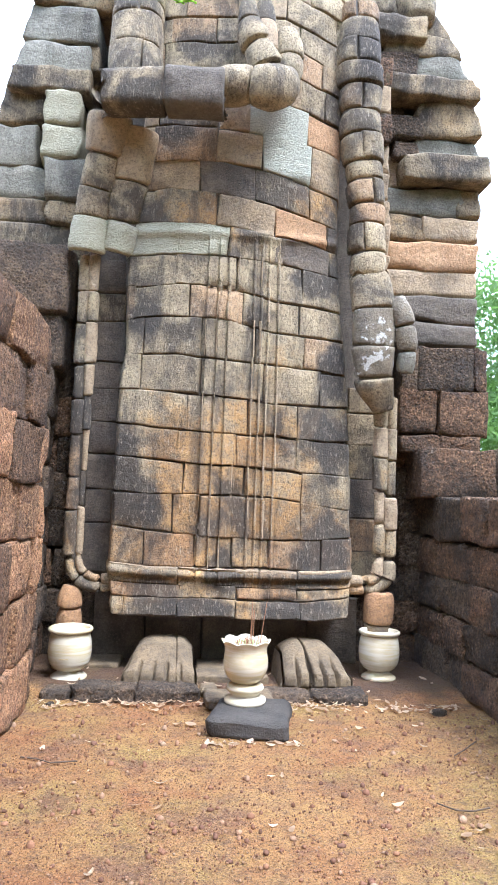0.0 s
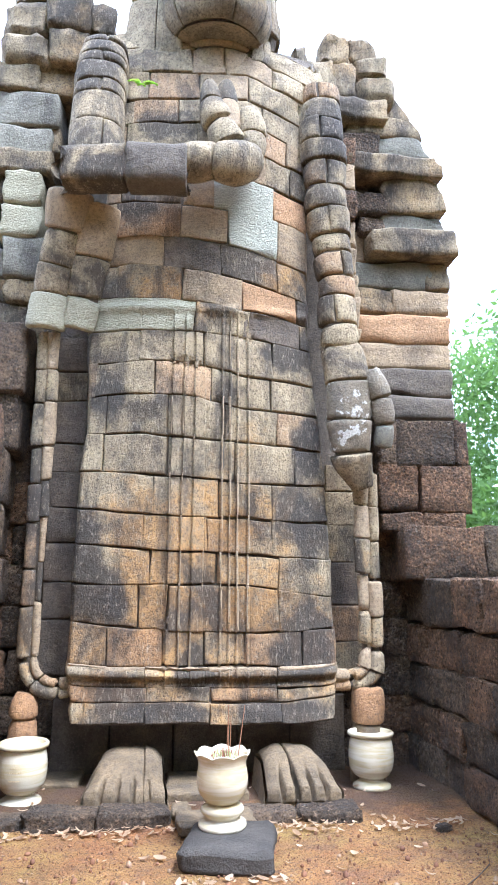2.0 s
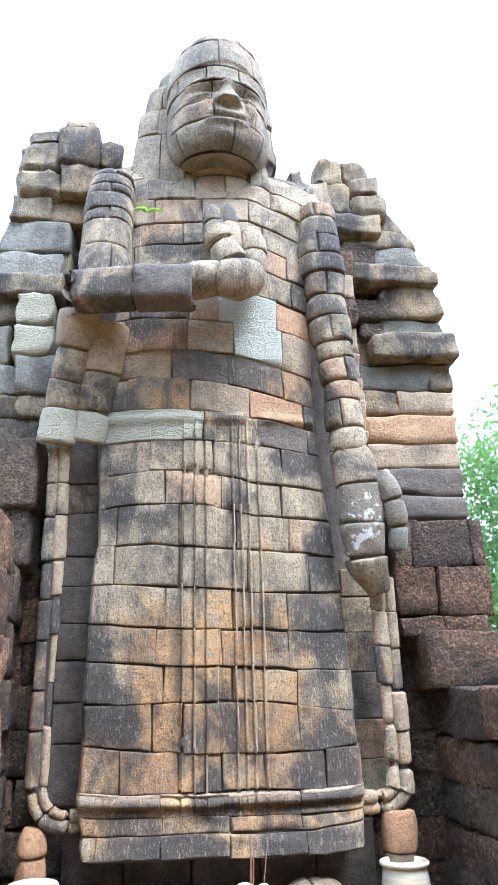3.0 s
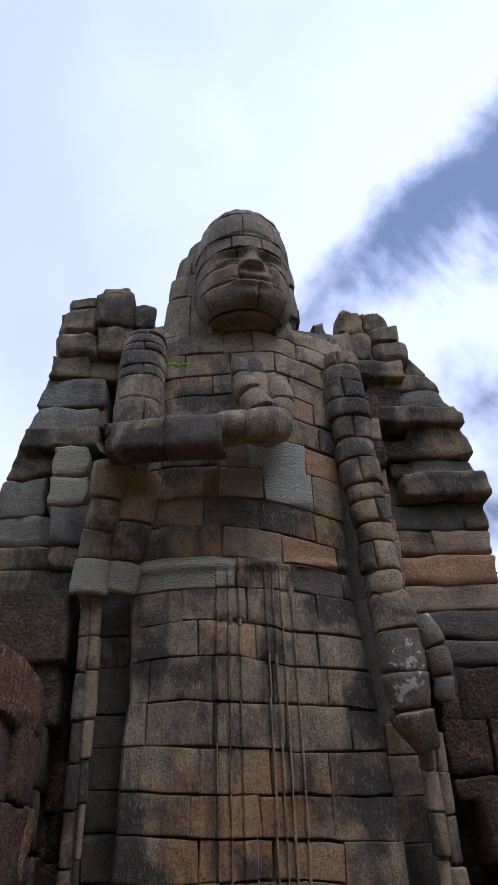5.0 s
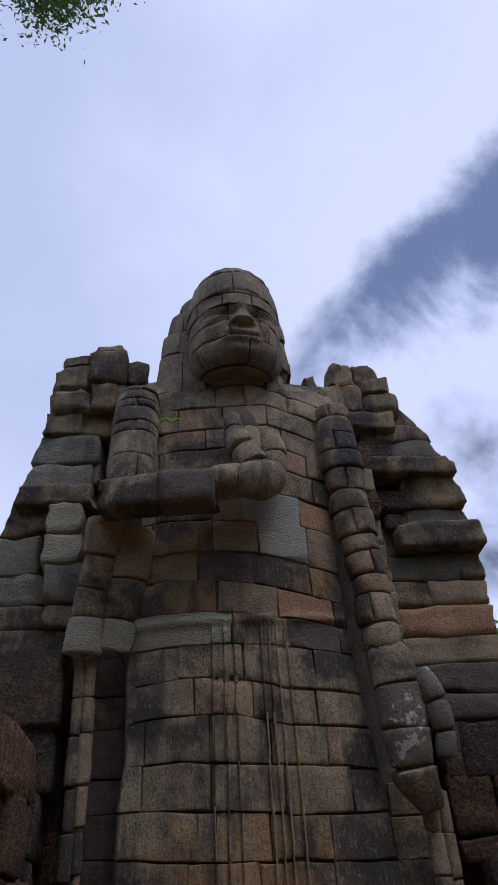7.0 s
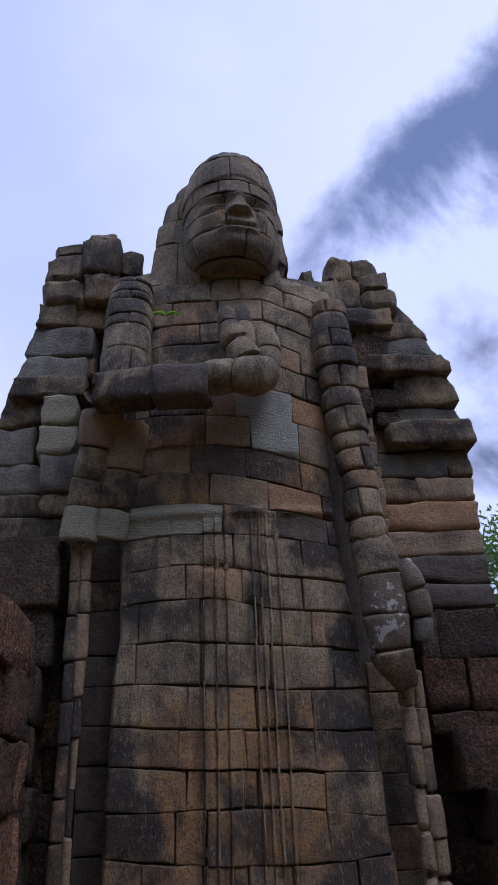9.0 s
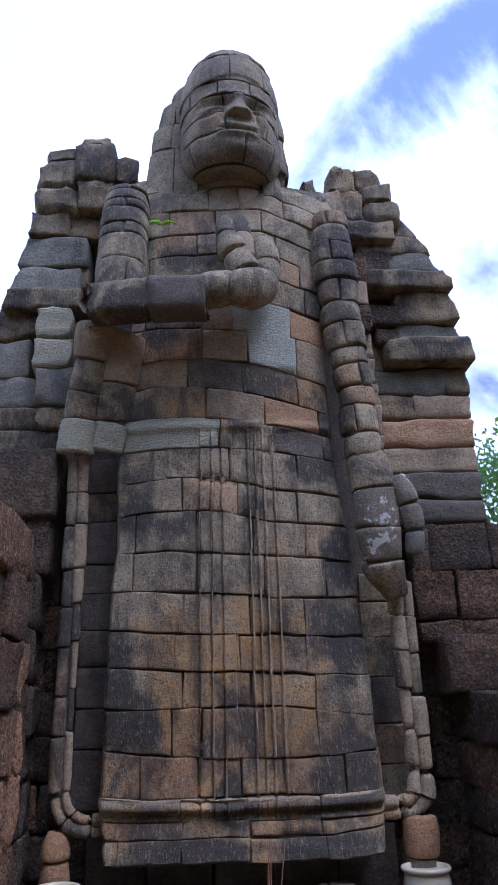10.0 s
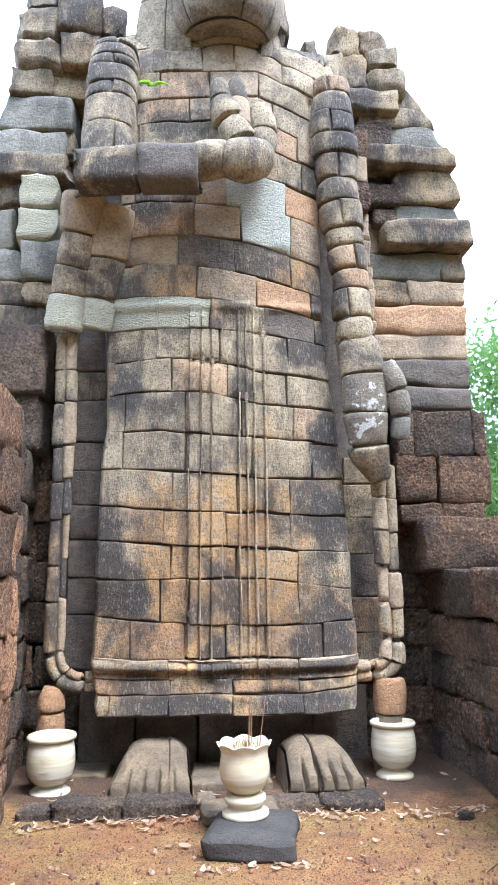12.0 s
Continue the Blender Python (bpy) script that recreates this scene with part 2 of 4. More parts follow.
def soil():
    m = Mat("orange_laterite_soil", 0.95)
    base = m.mix(m.ramp(m.noise(1.6, 7, 0.65), (0.38, 0.0), (0.62, 1.0)), (0.37, 0.162, 0.056), (0.47, 0.265, 0.086))
    base = m.mix(m.ramp(m.noise(1.1, 7, 0.65), (0.48, 0.0), (0.62, 0.6)), base, (0.38, 0.28, 0.075))
    base = m.mix(m.ramp(m.noise(2.3, 8, 0.7), (0.50, 0.0), (0.64, 0.75)), base, (0.19, 0.092, 0.055))
    base = m.mix(m.ramp(m.noise(14.0, 8, 0.75), (0.52, 0.0), (0.62, 0.6)), base, (0.14, 0.072, 0.045))
    grit = m.noise(75.0, 7, 0.85)
    clod = m.cells(60.0)
    base = m.mix(m.ramp(grit, (0.40, 0.95), (0.49, 0.0)), base, (0.075, 0.040, 0.025))
    base = m.mix(m.ramp(clod, (0.10, 0.6), (0.30, 0.0)), base, (0.50, 0.27, 0.13))
    base = m.mix(m.math("MULTIPLY", m.ramp(m.noise(90.0, 4, 0.7), (0.57, 0.0), (0.66, 1.0)), 0.6), base, (0.50, 0.33, 0.17))
    # darker brown beyond about y 5.3, with a ragged edge
    umber = m.math("ADD", m.math("SUBTRACT", m.axis(1), 5.30), m.math("MULTIPLY", m.math("SUBTRACT", m.noise(3.0, 6, 0.7), 0.5), 1.1))
    base = m.mix(m.math("MULTIPLY", m.ramp(umber, (0.0, 0.0), (0.28, 1.0)), 0.78), base, (0.080, 0.048, 0.032))
    m.colour(base)
    m.bump(m.noise(11.0, 8, 0.75), 0.05, 0.9)
    m.bump(clod, 0.012, 0.8)
    m.bump(grit, 0.014, 1.0)
    return m.m


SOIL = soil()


def glazed():
    m = Mat("cream_glazed_ceramic", 0.22)
    bands = m.noise(2.2, 4, 0.6, (1.0, 1.0, 9.0), 0.6)
    base = m.mix(m.ramp(bands, (0.42, 0.0), (0.6, 1.0)), (0.66, 0.60, 0.46), (0.56, 0.47, 0.28))
    base = m.mix(m.math("MULTIPLY", m.ramp(m.noise(9.0, 5, 0.7), (0.55, 0.0), (0.74, 1.0)), 0.45), base, (0.46, 0.36, 0.20))
    m.colour(base)
    m.bump(m.noise(30.0, 3, 0.6), 0.002, 0.5)
    return m.m


CERAMIC = glazed()


def simple(name, a, b, rough=0.8, scale=8.0):
    m = Mat(name, rough)
    m.colour(m.mix(m.noise(scale, 5, 0.6), a, b))
    m.bump(m.noise(scale * 5, 4, 0.6), 0.004, 0.5)
    return m.m


def leafy(name, a, b):
    m = Mat(name, 0.55)
    m.colour(m.mix(m.island(), a, b))
    m.b.inputs["Transmission Weight"].default_value = 0.0
    tr = m.t.nodes.new("ShaderNodeBsdfTranslucent")
    tr.inputs["Color"].default_value = (*[min(1, 1.8 * v) for v in b], 1)
    mx = m.t.nodes.new("ShaderNodeMixShader")
    mx.inputs[0].default_value = 0.4
    m.link(m.b.outputs[0], mx.inputs[1])
    m.link(tr.outputs[0], mx.inputs[2])
    m.link(mx.outputs[0], m.t.nodes["Material Output"].inputs["Surface"])
    return m.m


LEAF = leafy("green_leaves", (0.045, 0.10, 0.022), (0.11, 0.20, 0.045))
FERN = leafy("bright_fern", (0.22, 0.42, 0.04), (0.36, 0.58, 0.07))
DRY = leafy("dry_leaves", (0.20, 0.12, 0.065), (0.56, 0.44, 0.30))
BARK = simple("bark", (0.16, 0.13, 0.10), (0.30, 0.26, 0.21), 0.9)
SLATE = plain_stone("dark_slate", (0.045, 0.040, 0.034), (0.095, 0.083, 0.068), 0.5)
ASH = simple("incense_ash", (0.32, 0.29, 0.24), (0.45, 0.42, 0.36), 0.95, 40)
STICK = simple("incense_stick", (0.28, 0.12, 0.07), (0.38, 0.20, 0.10), 0.8, 60)
STALK = simple("pale_stalk", (0.45, 0.42, 0.18), (0.35, 0.38, 0.14), 0.8, 60)
TWIG = simple("dark_twig", (0.07, 0.05, 0.035), (0.13, 0.09, 0.06), 0.9)
OCHRE = plain_stone("ochre_stone", (0.46, 0.255, 0.115), (0.33, 0.18, 0.085), 0.3)

# ---- mesh tools ----
rng = np.random.default_rng(7)


def lattice(ix, iy, iz):
    h = (ix * 374761393 + iy * 668265263 + iz * 2147483647 + 12345) & 0xFFFFFFFF
    h = ((h ^ (h >> 13)) * 1274126177) & 0xFFFFFFFF
    return ((h ^ (h >> 16)) & 0xFFFF) / 65535.0


def field(p, scale):
    """Smooth value noise of points p (..., 3), from -1 to 1."""
    q = p * scale
    i = np.floor(q).astype(np.int64)
    f = q - i
    f = f * f * (3 - 2 * f)
    out = 0
    for dx in (0, 1):
        for dy in (0, 1):
            for dz in (0, 1):
                w = (f[..., 0] if dx else 1 - f[..., 0]) * (f[..., 1] if dy else 1 - f[..., 1]) * (f[..., 2] if dz else 1 - f[..., 2])
                out = out + w * lattice(i[..., 0] + dx, i[..., 1] + dy, i[..., 2] + dz)
    return out * 2 - 1


def metres(p):
    """From the units of the figure's plan to metres on the ground."""
    p = np.asarray(p, float)
    x, y, z = p[..., 0], p[..., 1], p[..., 2]
    d = y - 5.05
    return np.stack([1.233 * x + 0.1016, 1.1765 * y, 0.183 + 1.1238 * z + 0.0207 * z * z + d * (0.160 - 0.0266 * z)], -1)


def steps(length, res, edge):
    """Places from 0 to 1 along a side of that length, close together near both ends."""
    e = np.array([0, 0.3, 0.7, 1.2, 1.9, 4.2]) * edge
    e = e[e < length * 0.3]
    n = max(2, int((length - 2 * e[-1]) / res))
    return np.concatenate([e, np.linspace(e[-1], length - e[-1], n + 1)[1:-1], (length - e)[::-1]]) / length


class Carving:
    """Collects stones, each a curved patch with sunk rims, into one mesh."""

    def __init__(self, plan=False):
        self.plan = plan
        self.v, self.f, self.m, self.n = [], [], [], 0
        self.mats = []

    def grid(self, pts, mat):
        a, b = pts.shape[:2]
        pts = metres(pts) if self.plan else pts
        idx = np.arange(a * b).reshape(a, b) + self.n
        q = np.stack([idx[:-1, :-1], idx[1:, :-1], idx[1:, 1:], idx[:-1, 1:]], -1).reshape(-1, 4)
        if mat not in self.mats:
            self.mats.append(mat)
        self.v.append(pts.reshape(-1, 3))
        self.f.append(q)
        self.m.append(np.full(len(q), self.mats.index(mat)))
        self.n += a * b

    def stone(self, F, u0, u1, v0, v1, mat=None, sink=0.026, edge=0.0036, rough=0.0045, jitter=0.010, out=0.0, res=0.022, ures=None, pillow=0.0, flip=False):
        mat = mat or STONE
        um, vm = (u0 + u1) / 2, (v0 + v1) / 2
        s = np.linspace(0, 1, 9)
        lu = np.linalg.norm(np.diff(F(u0 + (u1 - u0) * s, vm + 0 * s), axis=0), axis=1).sum()
        lv = np.linalg.norm(np.diff(F(um + 0 * s, v0 + (v1 - v0) * s), axis=0), axis=1).sum()
        if min(lu, lv) < 0.01:
            return
        a, b = np.meshgrid(steps(lu, ures or res, edge), steps(lv, res, edge), indexing="ij")
        ju = rng.uniform(-1, 1, 4) * jitter * (u1 - u0) / lu
        jv = rng.uniform(-1, 1, 4) * jitter * (v1 - v0) / lv

        def corner(j):
            return j[0] * (1 - a) * (1 - b) + j[1] * a * (1 - b) + j[2] * (1 - a) * b + j[3] * a * b

        U = u0 + (u1 - u0) * a + corner(ju)
        W = v0 + (v1 - v0) * b + corner(jv)
        X = F(U, W)
        du = np.gradient(X, axis=0)
        dv = np.gradient(X, axis=1)
        N = np.cross(du, dv)
        N /= np.linalg.norm(N, axis=-1, keepdims=True) + 1e-9
        if flip:
            N = -N
        e = np.minimum(np.minimum(a, 1 - a) * lu, np.minimum(b, 1 - b) * lv)
        worn = edge * (1 + 0.55 * field(X, 7.0) + 0.45 * field(X, 19.0))
        d = out + rng.uniform(-1, 1) * 0.004 - sink * np.exp(-((e / worn) ** 1.4) * 1.6)
        tilt = rng.uniform(-1, 1, 2) * 0.004
        d = d + tilt[0] * (2 * a - 1) + tilt[1] * (2 * b - 1)
        d = d + pillow * (1 - (2 * b - 1) ** 2) * 1.0
        chip = np.clip(field(X, 5.0) - 0.45, 0, 1) * np.clip(1 - e / 0.05, 0, 1)
        d = d + rough * (field(X, 6.0) + 0.55 * field(X, 17.0) + 0.3 * field(X, 41.0)) - 0.07 * chip
        X = X + N * d[..., None]
        self.grid(X if not flip else X[::-1], mat)

    def sheet(self, F, u0, u1, v0, v1, nu, nv, back, mat=None, flip=False):
        """A plain bed behind the joints."""
        U, W = np.meshgrid(np.linspace(u0, u1, nu), np.linspace(v0, v1, nv), indexing="ij")
        X = F(U, W)
        N = np.cross(np.gradient(X, axis=0), np.gradient(X, axis=1))
        N /= np.linalg.norm(N, axis=-1, keepdims=True) + 1e-9
        X = X + (N if flip else -N) * back
        self.grid(X[::-1] if flip else X, mat or DARK)

    def mesh(self, name):
        me = bpy.data.meshes.new(name)
        me.from_pydata(np.concatenate(self.v).tolist(), [], np.concatenate(self.f).tolist())
        for m in self.mats:
            me.materials.append(m)
        me.polygons.foreach_set("material_index", np.concatenate(self.m).astype(np.int32))
        me.polygons.foreach_set("use_smooth", np.ones(len(me.polygons), bool))
        me.update()
        return me


def tube(points, radii, flat=1.0, box=1.0):
    """F(angle, way): round a bent line of 3D points; angle 0 looks to the front (-y), and way runs from 0 to the number of legs."""
    pts, rad = np.array(points, float), np.array(radii, float)
    legs = np.arange(len(pts))

    def F(u, w):
        u, w = np.broadcast_arrays(np.asarray(u, float), np.asarray(w, float))
        c = np.stack([np.interp(w, legs, pts[:, k]) for k in range(3)], -1)
        e = 0.15
        d = np.stack([np.interp(w + e, legs, pts[:, k]) - np.interp(w - e, legs, pts[:, k]) for k in range(3)], -1)
        d /= np.linalg.norm(d, axis=-1, keepdims=True) + 1e-9
        front = np.array([0, -1.0, 0]) - d * (-d[..., 1:2])
        front /= np.linalg.norm(front, axis=-1, keepdims=True)
        side = np.cross(d, front)
        r = np.interp(w, legs, rad)[..., None]
        su, cu = (np.sign(q) * np.abs(q) ** box for q in (np.sin(u), np.cos(u)))
        return c + r * (su[..., None] * side + flat * cu[..., None] * front)

    return F


def drums(carve, points, radii, cuts, mats=None, spread=1.75, flat=1.0, pillow=0.006, parts=1, box=1.0, **kw):
    """A limb of stacked drum stones: cuts are the ways at which one ends and the next begins."""
    F = tube(points, radii, flat, box)
    carve.sheet(F, -spread, spread, cuts[0], cuts[-1], 15, 4 * len(cuts), 0.028)
    for i, (a, b) in enumerate(zip(cuts, cuts[1:])):
        mat = mats[i % len(mats)] if mats else None
        edges = [-spread] + ([rng.uniform(-0.3, 0.5)] if parts > 1 and i % parts == 0 else []) + [spread]
        for p, q in zip(edges, edges[1:]):
            carve.stone(F, p, q, a, b, mat, pillow=pillow, out=rng.uniform(-0.010, 0.010), **{"edge": 0.008, "sink": 0.036, "rough": 0.007, **kw})


def thing(name, label, category, kind="", group=""):
    return tagged(new(name), label, category, group, kind)


def part(name, me, material, parent, label=""):
    """One mesh object under a thing or a part; me is a bmesh or a mesh."""
    if not isinstance(me, bpy.types.Mesh):
        data = bpy.data.meshes.new(name)
        me.to_mesh(data)
        me.free()
        me = data
    if material and not me.materials:
        me.materials.append(material)
    ob = new(name, me)
    ob.parent = parent
    if label:
        ob["label"] = label
    return ob


def block_mesh(name, size, mat, seed, rough=0.014, rim=0.012):
    """A roughly squared stone: a box with worn edges and uneven faces, its middle at the origin."""
    r = np.random.default_rng(seed)
    size = np.array(size, float)
    n, verts, faces, index = 7, [], [], {}
    ks = []
    for s in size:
        a = min(0.2, rim * 1.1 / s)
        ks.append(np.array([0.0, a, 0.27 + r.uniform(-0.04, 0.04), 0.5, 0.73 + r.uniform(-0.04, 0.04), 1 - a, 1.0]))
    skew = r.normal(0, 0.02, 6)
    for i in range(n):
        for j in range(n):
            for k in range(n):
                if 0 < i < n - 1 and 0 < j < n - 1 and 0 < k < n - 1:
                    continue
                index[i, j, k] = len(verts)
                p = (np.array([ks[0][i], ks[1][j], ks[2][k]]) - 0.5) * size
                ends = np.array([q in (0, n - 1) for q in (i, j, k)])
                if ends.sum() >= 2:
                    p = p - np.sign(p) * ends * rim * (0.45 if ends.sum() == 2 else 0.7) * (r.uniform(0.4, 1.8) if rim < 0.03 else r.uniform(0.85, 1.2))
                verts.append(p)
    P = np.array(verts)
    far = r.uniform(0, 50, 3)
    h = P / size
    P[:, 2] += size[2] * (skew[0] * h[:, 0] + skew[1] * h[:, 1])
    P[:, 1] += 0.5 * size[2] * (skew[2] * h[:, 0] + skew[3] * h[:, 2])
    for k in range(3):
        q = P + far + 9.1 * k
        P[:, k] += rough * (0.8 * field(q, 4.0) + 0.6 * field(q, 10.0) + 0.5 * field(q, 23.0)) * min(1, size[k] * 4)

    def quad(a, b, c, d):
        faces.append([index[a], index[b], index[c], index[d]])

    m = n - 1
    for a in range(m):
        for b in range(m):
            quad((0, a, b), (0, a, b + 1), (0, a + 1, b + 1), (0, a + 1, b))
            quad((m, a, b), (m, a + 1, b), (m, a + 1, b + 1), (m, a, b + 1))
            quad((a, 0, b), (a + 1, 0, b), (a + 1, 0, b + 1), (a, 0, b + 1))
            quad((a, m, b), (a, m, b + 1), (a + 1, m, b + 1), (a + 1, m, b))
            quad((a, b, 0), (a, b + 1, 0), (a + 1, b + 1, 0), (a + 1, b, 0))
            quad((a, b, m), (a + 1, b, m), (a + 1, b + 1, m), (a, b + 1, m))
    me = bpy.data.meshes.new(name)
    me.from_pydata(P.tolist(), [], faces)
    me.materials.append(mat)
    me.polygons.foreach_set("use_smooth", np.ones(len(me.polygons), bool))
    me.update()
    return me


BLOCKS = [0]


def block(parent, x0, x1, y0, y1, z0, z1, mat, turn=0.0, rough=0.014, rim=0.012, name="stone_block", slope=0.0, outer=1, plan=True):
    BLOCKS[0] += 1
    if plan:
        lo, hi = metres((x0, y0, z0)), metres((x1, y0, z1))
        x0, x1, z0, z1, y0, y1 = float(lo[0]), float(hi[0]), float(lo[2]), float(hi[2]), float(lo[1]), float(lo[1]) + 1.1765 * (y1 - y0)
    me = block_mesh(name, (x1 - x0, y1 - y0, z1 - z0), mat, BLOCKS[0], rough, rim)
    for v in me.vertices:
        if v.co.x * outer > (x1 - x0) * 0.35:
            v.co.x += slope * v.co.z
    ob = new(name, me)
    ob.parent = parent
    ob.matrix_basis = pose((x0 + x1) / 2, (y0 + y1) / 2, (z0 + z1) / 2, 0, 0, turn)
    return ob


def courses(parent, start, end, thick, levels, lengths, mats, seed, name="laterite_block", setback=0.02, inside=1):
    """A wall of blocks along the line from start to end; levels are the heights of its beds. Its face is the line, and it lies to that line's right (inside=1) or left."""
    r = np.random.default_rng(seed)
    a, b = Vector((*start, 0)), Vector((*end, 0))
    way = (b - a).normalized()
    side = Vector((way.y, -way.x, 0)) * inside
    turn = math.degrees(math.atan2(way.y, way.x))
    total = (b - a).length
    for i, (z0, z1) in enumerate(zip(levels, levels[1:])):
        s = -r.uniform(0, lengths * 0.6)
        while s < total:
            l = r.uniform(0.7, 1.35) * lengths
            p, q = max(s, 0), min(s + l, total)
            s += l
            if q - p < 0.08:
                continue
            out = r.uniform(-1, 1) * setback
            BLOCKS[0] += 1
            me = block_mesh(name, (q - p - 0.008, thick, z1 - z0 - 0.008), mats[r.integers(len(mats))], BLOCKS[0], 0.026, 0.012)
            ob = new(name, me)
            ob.parent = parent
            c = a + way * (p + q) / 2 + side * (thick / 2 + out)
            ob.matrix_basis = pose(c.x, c.y, (z0 + z1) / 2, r.normal(0, 0.5), r.normal(0, 0.5), turn + r.normal(0, 0.7))


# ---- ground ----
def ground():
    def axis(lo, hi, fine, far):
        mid = np.arange(lo, hi + 1e-6, fine)
        g = np.cumsum(np.geomspace(fine * 2, far, 22))
        return np.concatenate([lo - g[::-1], mid, hi + g])

    xs, ys = axis(-1.6, 2.4, 0.035, 900), axis(0.8, 6.4, 0.035, 900)
    X, Y = np.meshgrid(xs, ys, indexing="ij")
    p = np.stack([X, Y, 0 * X], -1)
    near = np.exp(-(np.maximum(0, np.hypot(X - 0.3, Y - 3.5) - 3.6) / 4) ** 2)
    Z = near * (0.012 * field(p, 1.7) + 0.008 * field(p, 6.0) + 0.005 * field(p, 15.0))
    Z += 0.04 * np.clip((Y - 5.28) / 0.3, 0, 1) * near
    c = Carving()
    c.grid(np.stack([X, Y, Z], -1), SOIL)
    ob = new("ground", c.mesh("ground"))
    tagged(ob, "orange-brown laterite soil with grit and pebbles", "ground", kind="structure")


ground()


# ---- the standing figure ----
def figure():
    c = Carving(plan=True)
    CX = 0.19

    def edge_l(z):
        return np.interp(z, [0.3, 0.6, 1.9, 2.2, 2.9, 3.3, 3.7, 4.3, 4.72, 4.86, 5.1], [-0.66, -0.70, -0.69, -0.66, -0.69, -0.60, -0.62, -0.56, -0.56, -0.80, -0.78])

    def edge_r(z):
        return np.interp(z, [0.3, 0.6, 1.6, 2.4, 2.9, 3.4, 4.0, 4.60, 4.75, 5.1], [1.00, 1.03, 1.00, 0.93, 0.88, 0.88, 0.88, 0.90, 1.12, 1.02])

    def front(z):
        return np.interp(z, [0.3, 0.6, 1.2, 2.2, 2.9, 3.1, 3.6, 4.1, 4.6, 5.0, 5.2], [4.93, 4.98, 4.99, 5.02, 5.06, 5.05, 5.03, 5.02, 5.06, 5.16, 5.24])

    def body(x, z):
        x, z = np.broadcast_arrays(np.asarray(x, float), np.asarray(z, float))
        q = np.stack([x * 1.3, 0 * x, z * 1.1], -1)
        z = z + 0.012 * field(q, 2.2) + 0.006 * field(q, 6.0)
        l, r = edge_l(z), edge_r(z)
        n = np.clip((x - (l + r) / 2) / ((r - l) / 2), -1.2, 1.2)
        y = front(z) + np.interp(z, [0.3, 0.9], [0.07, 0.14]) * np.abs(n) ** 3 + 0.22 * np.clip((np.abs(n) - 0.94) / 0.06, 0, 1.5) ** 2
        # folds of the garment down the middle
        skirt = np.clip((z - 0.5) / 0.05, 0, 1) * np.clip((3.0 - z) / 0.05, 0, 1)
        pleats = (-0.080, -0.003, 0.068, 0.138)
        fold = sum(np.where((x >= a) & (x < b), 0.030 - 0.024 * (x - a) / (b - a), 0.0) for a, b in zip(pleats, pleats[1:]))
        rib = sum(0.017 * np.exp(-(((x - g) / 0.008) ** 4)) for g in (0.250, 0.303, 0.352, 0.422))
        y = y - skirt * (fold + rib)
        # rolled hem
        y = y - 0.035 * np.exp(-(((z - 0.60) / 0.028) ** 4)) + 0.02 * np.exp(-(((z - 0.55) / 0.02) ** 2))
        y = y - 0.022 * np.exp(-(((z - 3.02) / 0.03) ** 4))
        return np.stack([x, y, z], -1)

    c.sheet(body, -0.72, 1.04, 0.3, 5.15, 60, 120, 0.03)

    # beds of the courses along four upright lines of the front
    beds = (
        (0.305, 0.43, 0.525, 0.645, 0.89, 1.145, 1.405, 1.63, 1.885, 2.145, 2.40, 2.635, 2.855, 3.09, 3.325, 3.52, 3.776, 4.00, 4.19, 4.385, 4.575, 4.81, 5.04, 5.20),
        (0.305, 0.43, 0.525, 0.650, 0.87, 1.150, 1.365, 1.605, 1.865, 2.130, 2.42, 2.645, 2.860, 3.075, 3.305, 3.53, 3.776, 4.00, 4.19, 4.385, 4.575, 4.81, 5.04, 5.20),
        (0.305, 0.43, 0.520, 0.655, 0.86, 1.150, 1.350, 1.600, 1.835, 2.095, 2.33, 2.560, 2.835, 3.020, 3.225, 3.46, 3.720, 3.965, 4.19, 4.400, 4.610, 4.84, 5.03, 5.18),
        (0.305, 0.45, 0.515, 0.640, 0.866, 1.087, 1.320, 1.560, 1.815, 2.055, 2.30, 2.515, 2.765, 2.955, 3.110, 3.335, 3.630, 3.840, 4.05, 4.230, 4.410, 4.600, 4.780, 5.0),
    )

    def row(k, joints, mats=()):
        """The k-th course of stones over the whole front; its ends follow the outline."""
        zm = (beds[0][k] + beds[0][k + 1]) / 2
        table = np.array(beds)

        def course(x, w):
            x, w = np.broadcast_arrays(np.asarray(x, float), np.asarray(w, float))
            lines = [np.interp(w, np.arange(24), table[i]) for i in range(4)]
            n = np.clip(np.interp(x, (-0.55, 0.0, 0.40, 0.95), (0, 1, 2, 3)), 0, 2.999)
            i = n.astype(int)
            f = n - i
            return body(x, np.choose(i, lines[:3]) * (1 - f) + np.choose(i, lines[1:]) * f)

        xs = [float(edge_l(zm))] + list(joints) + [float(edge_r(zm))]
        for i, (a, b) in enumerate(zip(xs, xs[1:])):
            folded = k in range(2, 13) and b > -0.1 and a < 0.45
            c.stone(course, a, b, k, k + 1, mats[i] if i < len(mats) else None, ures=0.0038 if folded else 0.012, res=0.018)

    row(0, [-0.55, -0.19, 0.20, 0.63])
    row(1, [-0.19, 0.20, 0.61])
    row(2, [-0.20, 0.157, 0.60])
    row(3, [-0.435, -0.10, 0.152, 0.405, 0.77])
    row(4, [-0.255, -0.075, 0.62])
    row(5, [-0.19, 0.224, 0.62])
    row(6, [-0.24, 0.16, 0.57])
    row(7, [-0.18, 0.233, 0.58])
    row(8, [-0.525, -0.102, 0.331, 0.737])
    row(9, [-0.51, -0.11, 0.265, 0.615])
    row(10, [-0.584, -0.20, 0.177, 0.577])
    row(11, [-0.30, 0.123, 0.588])
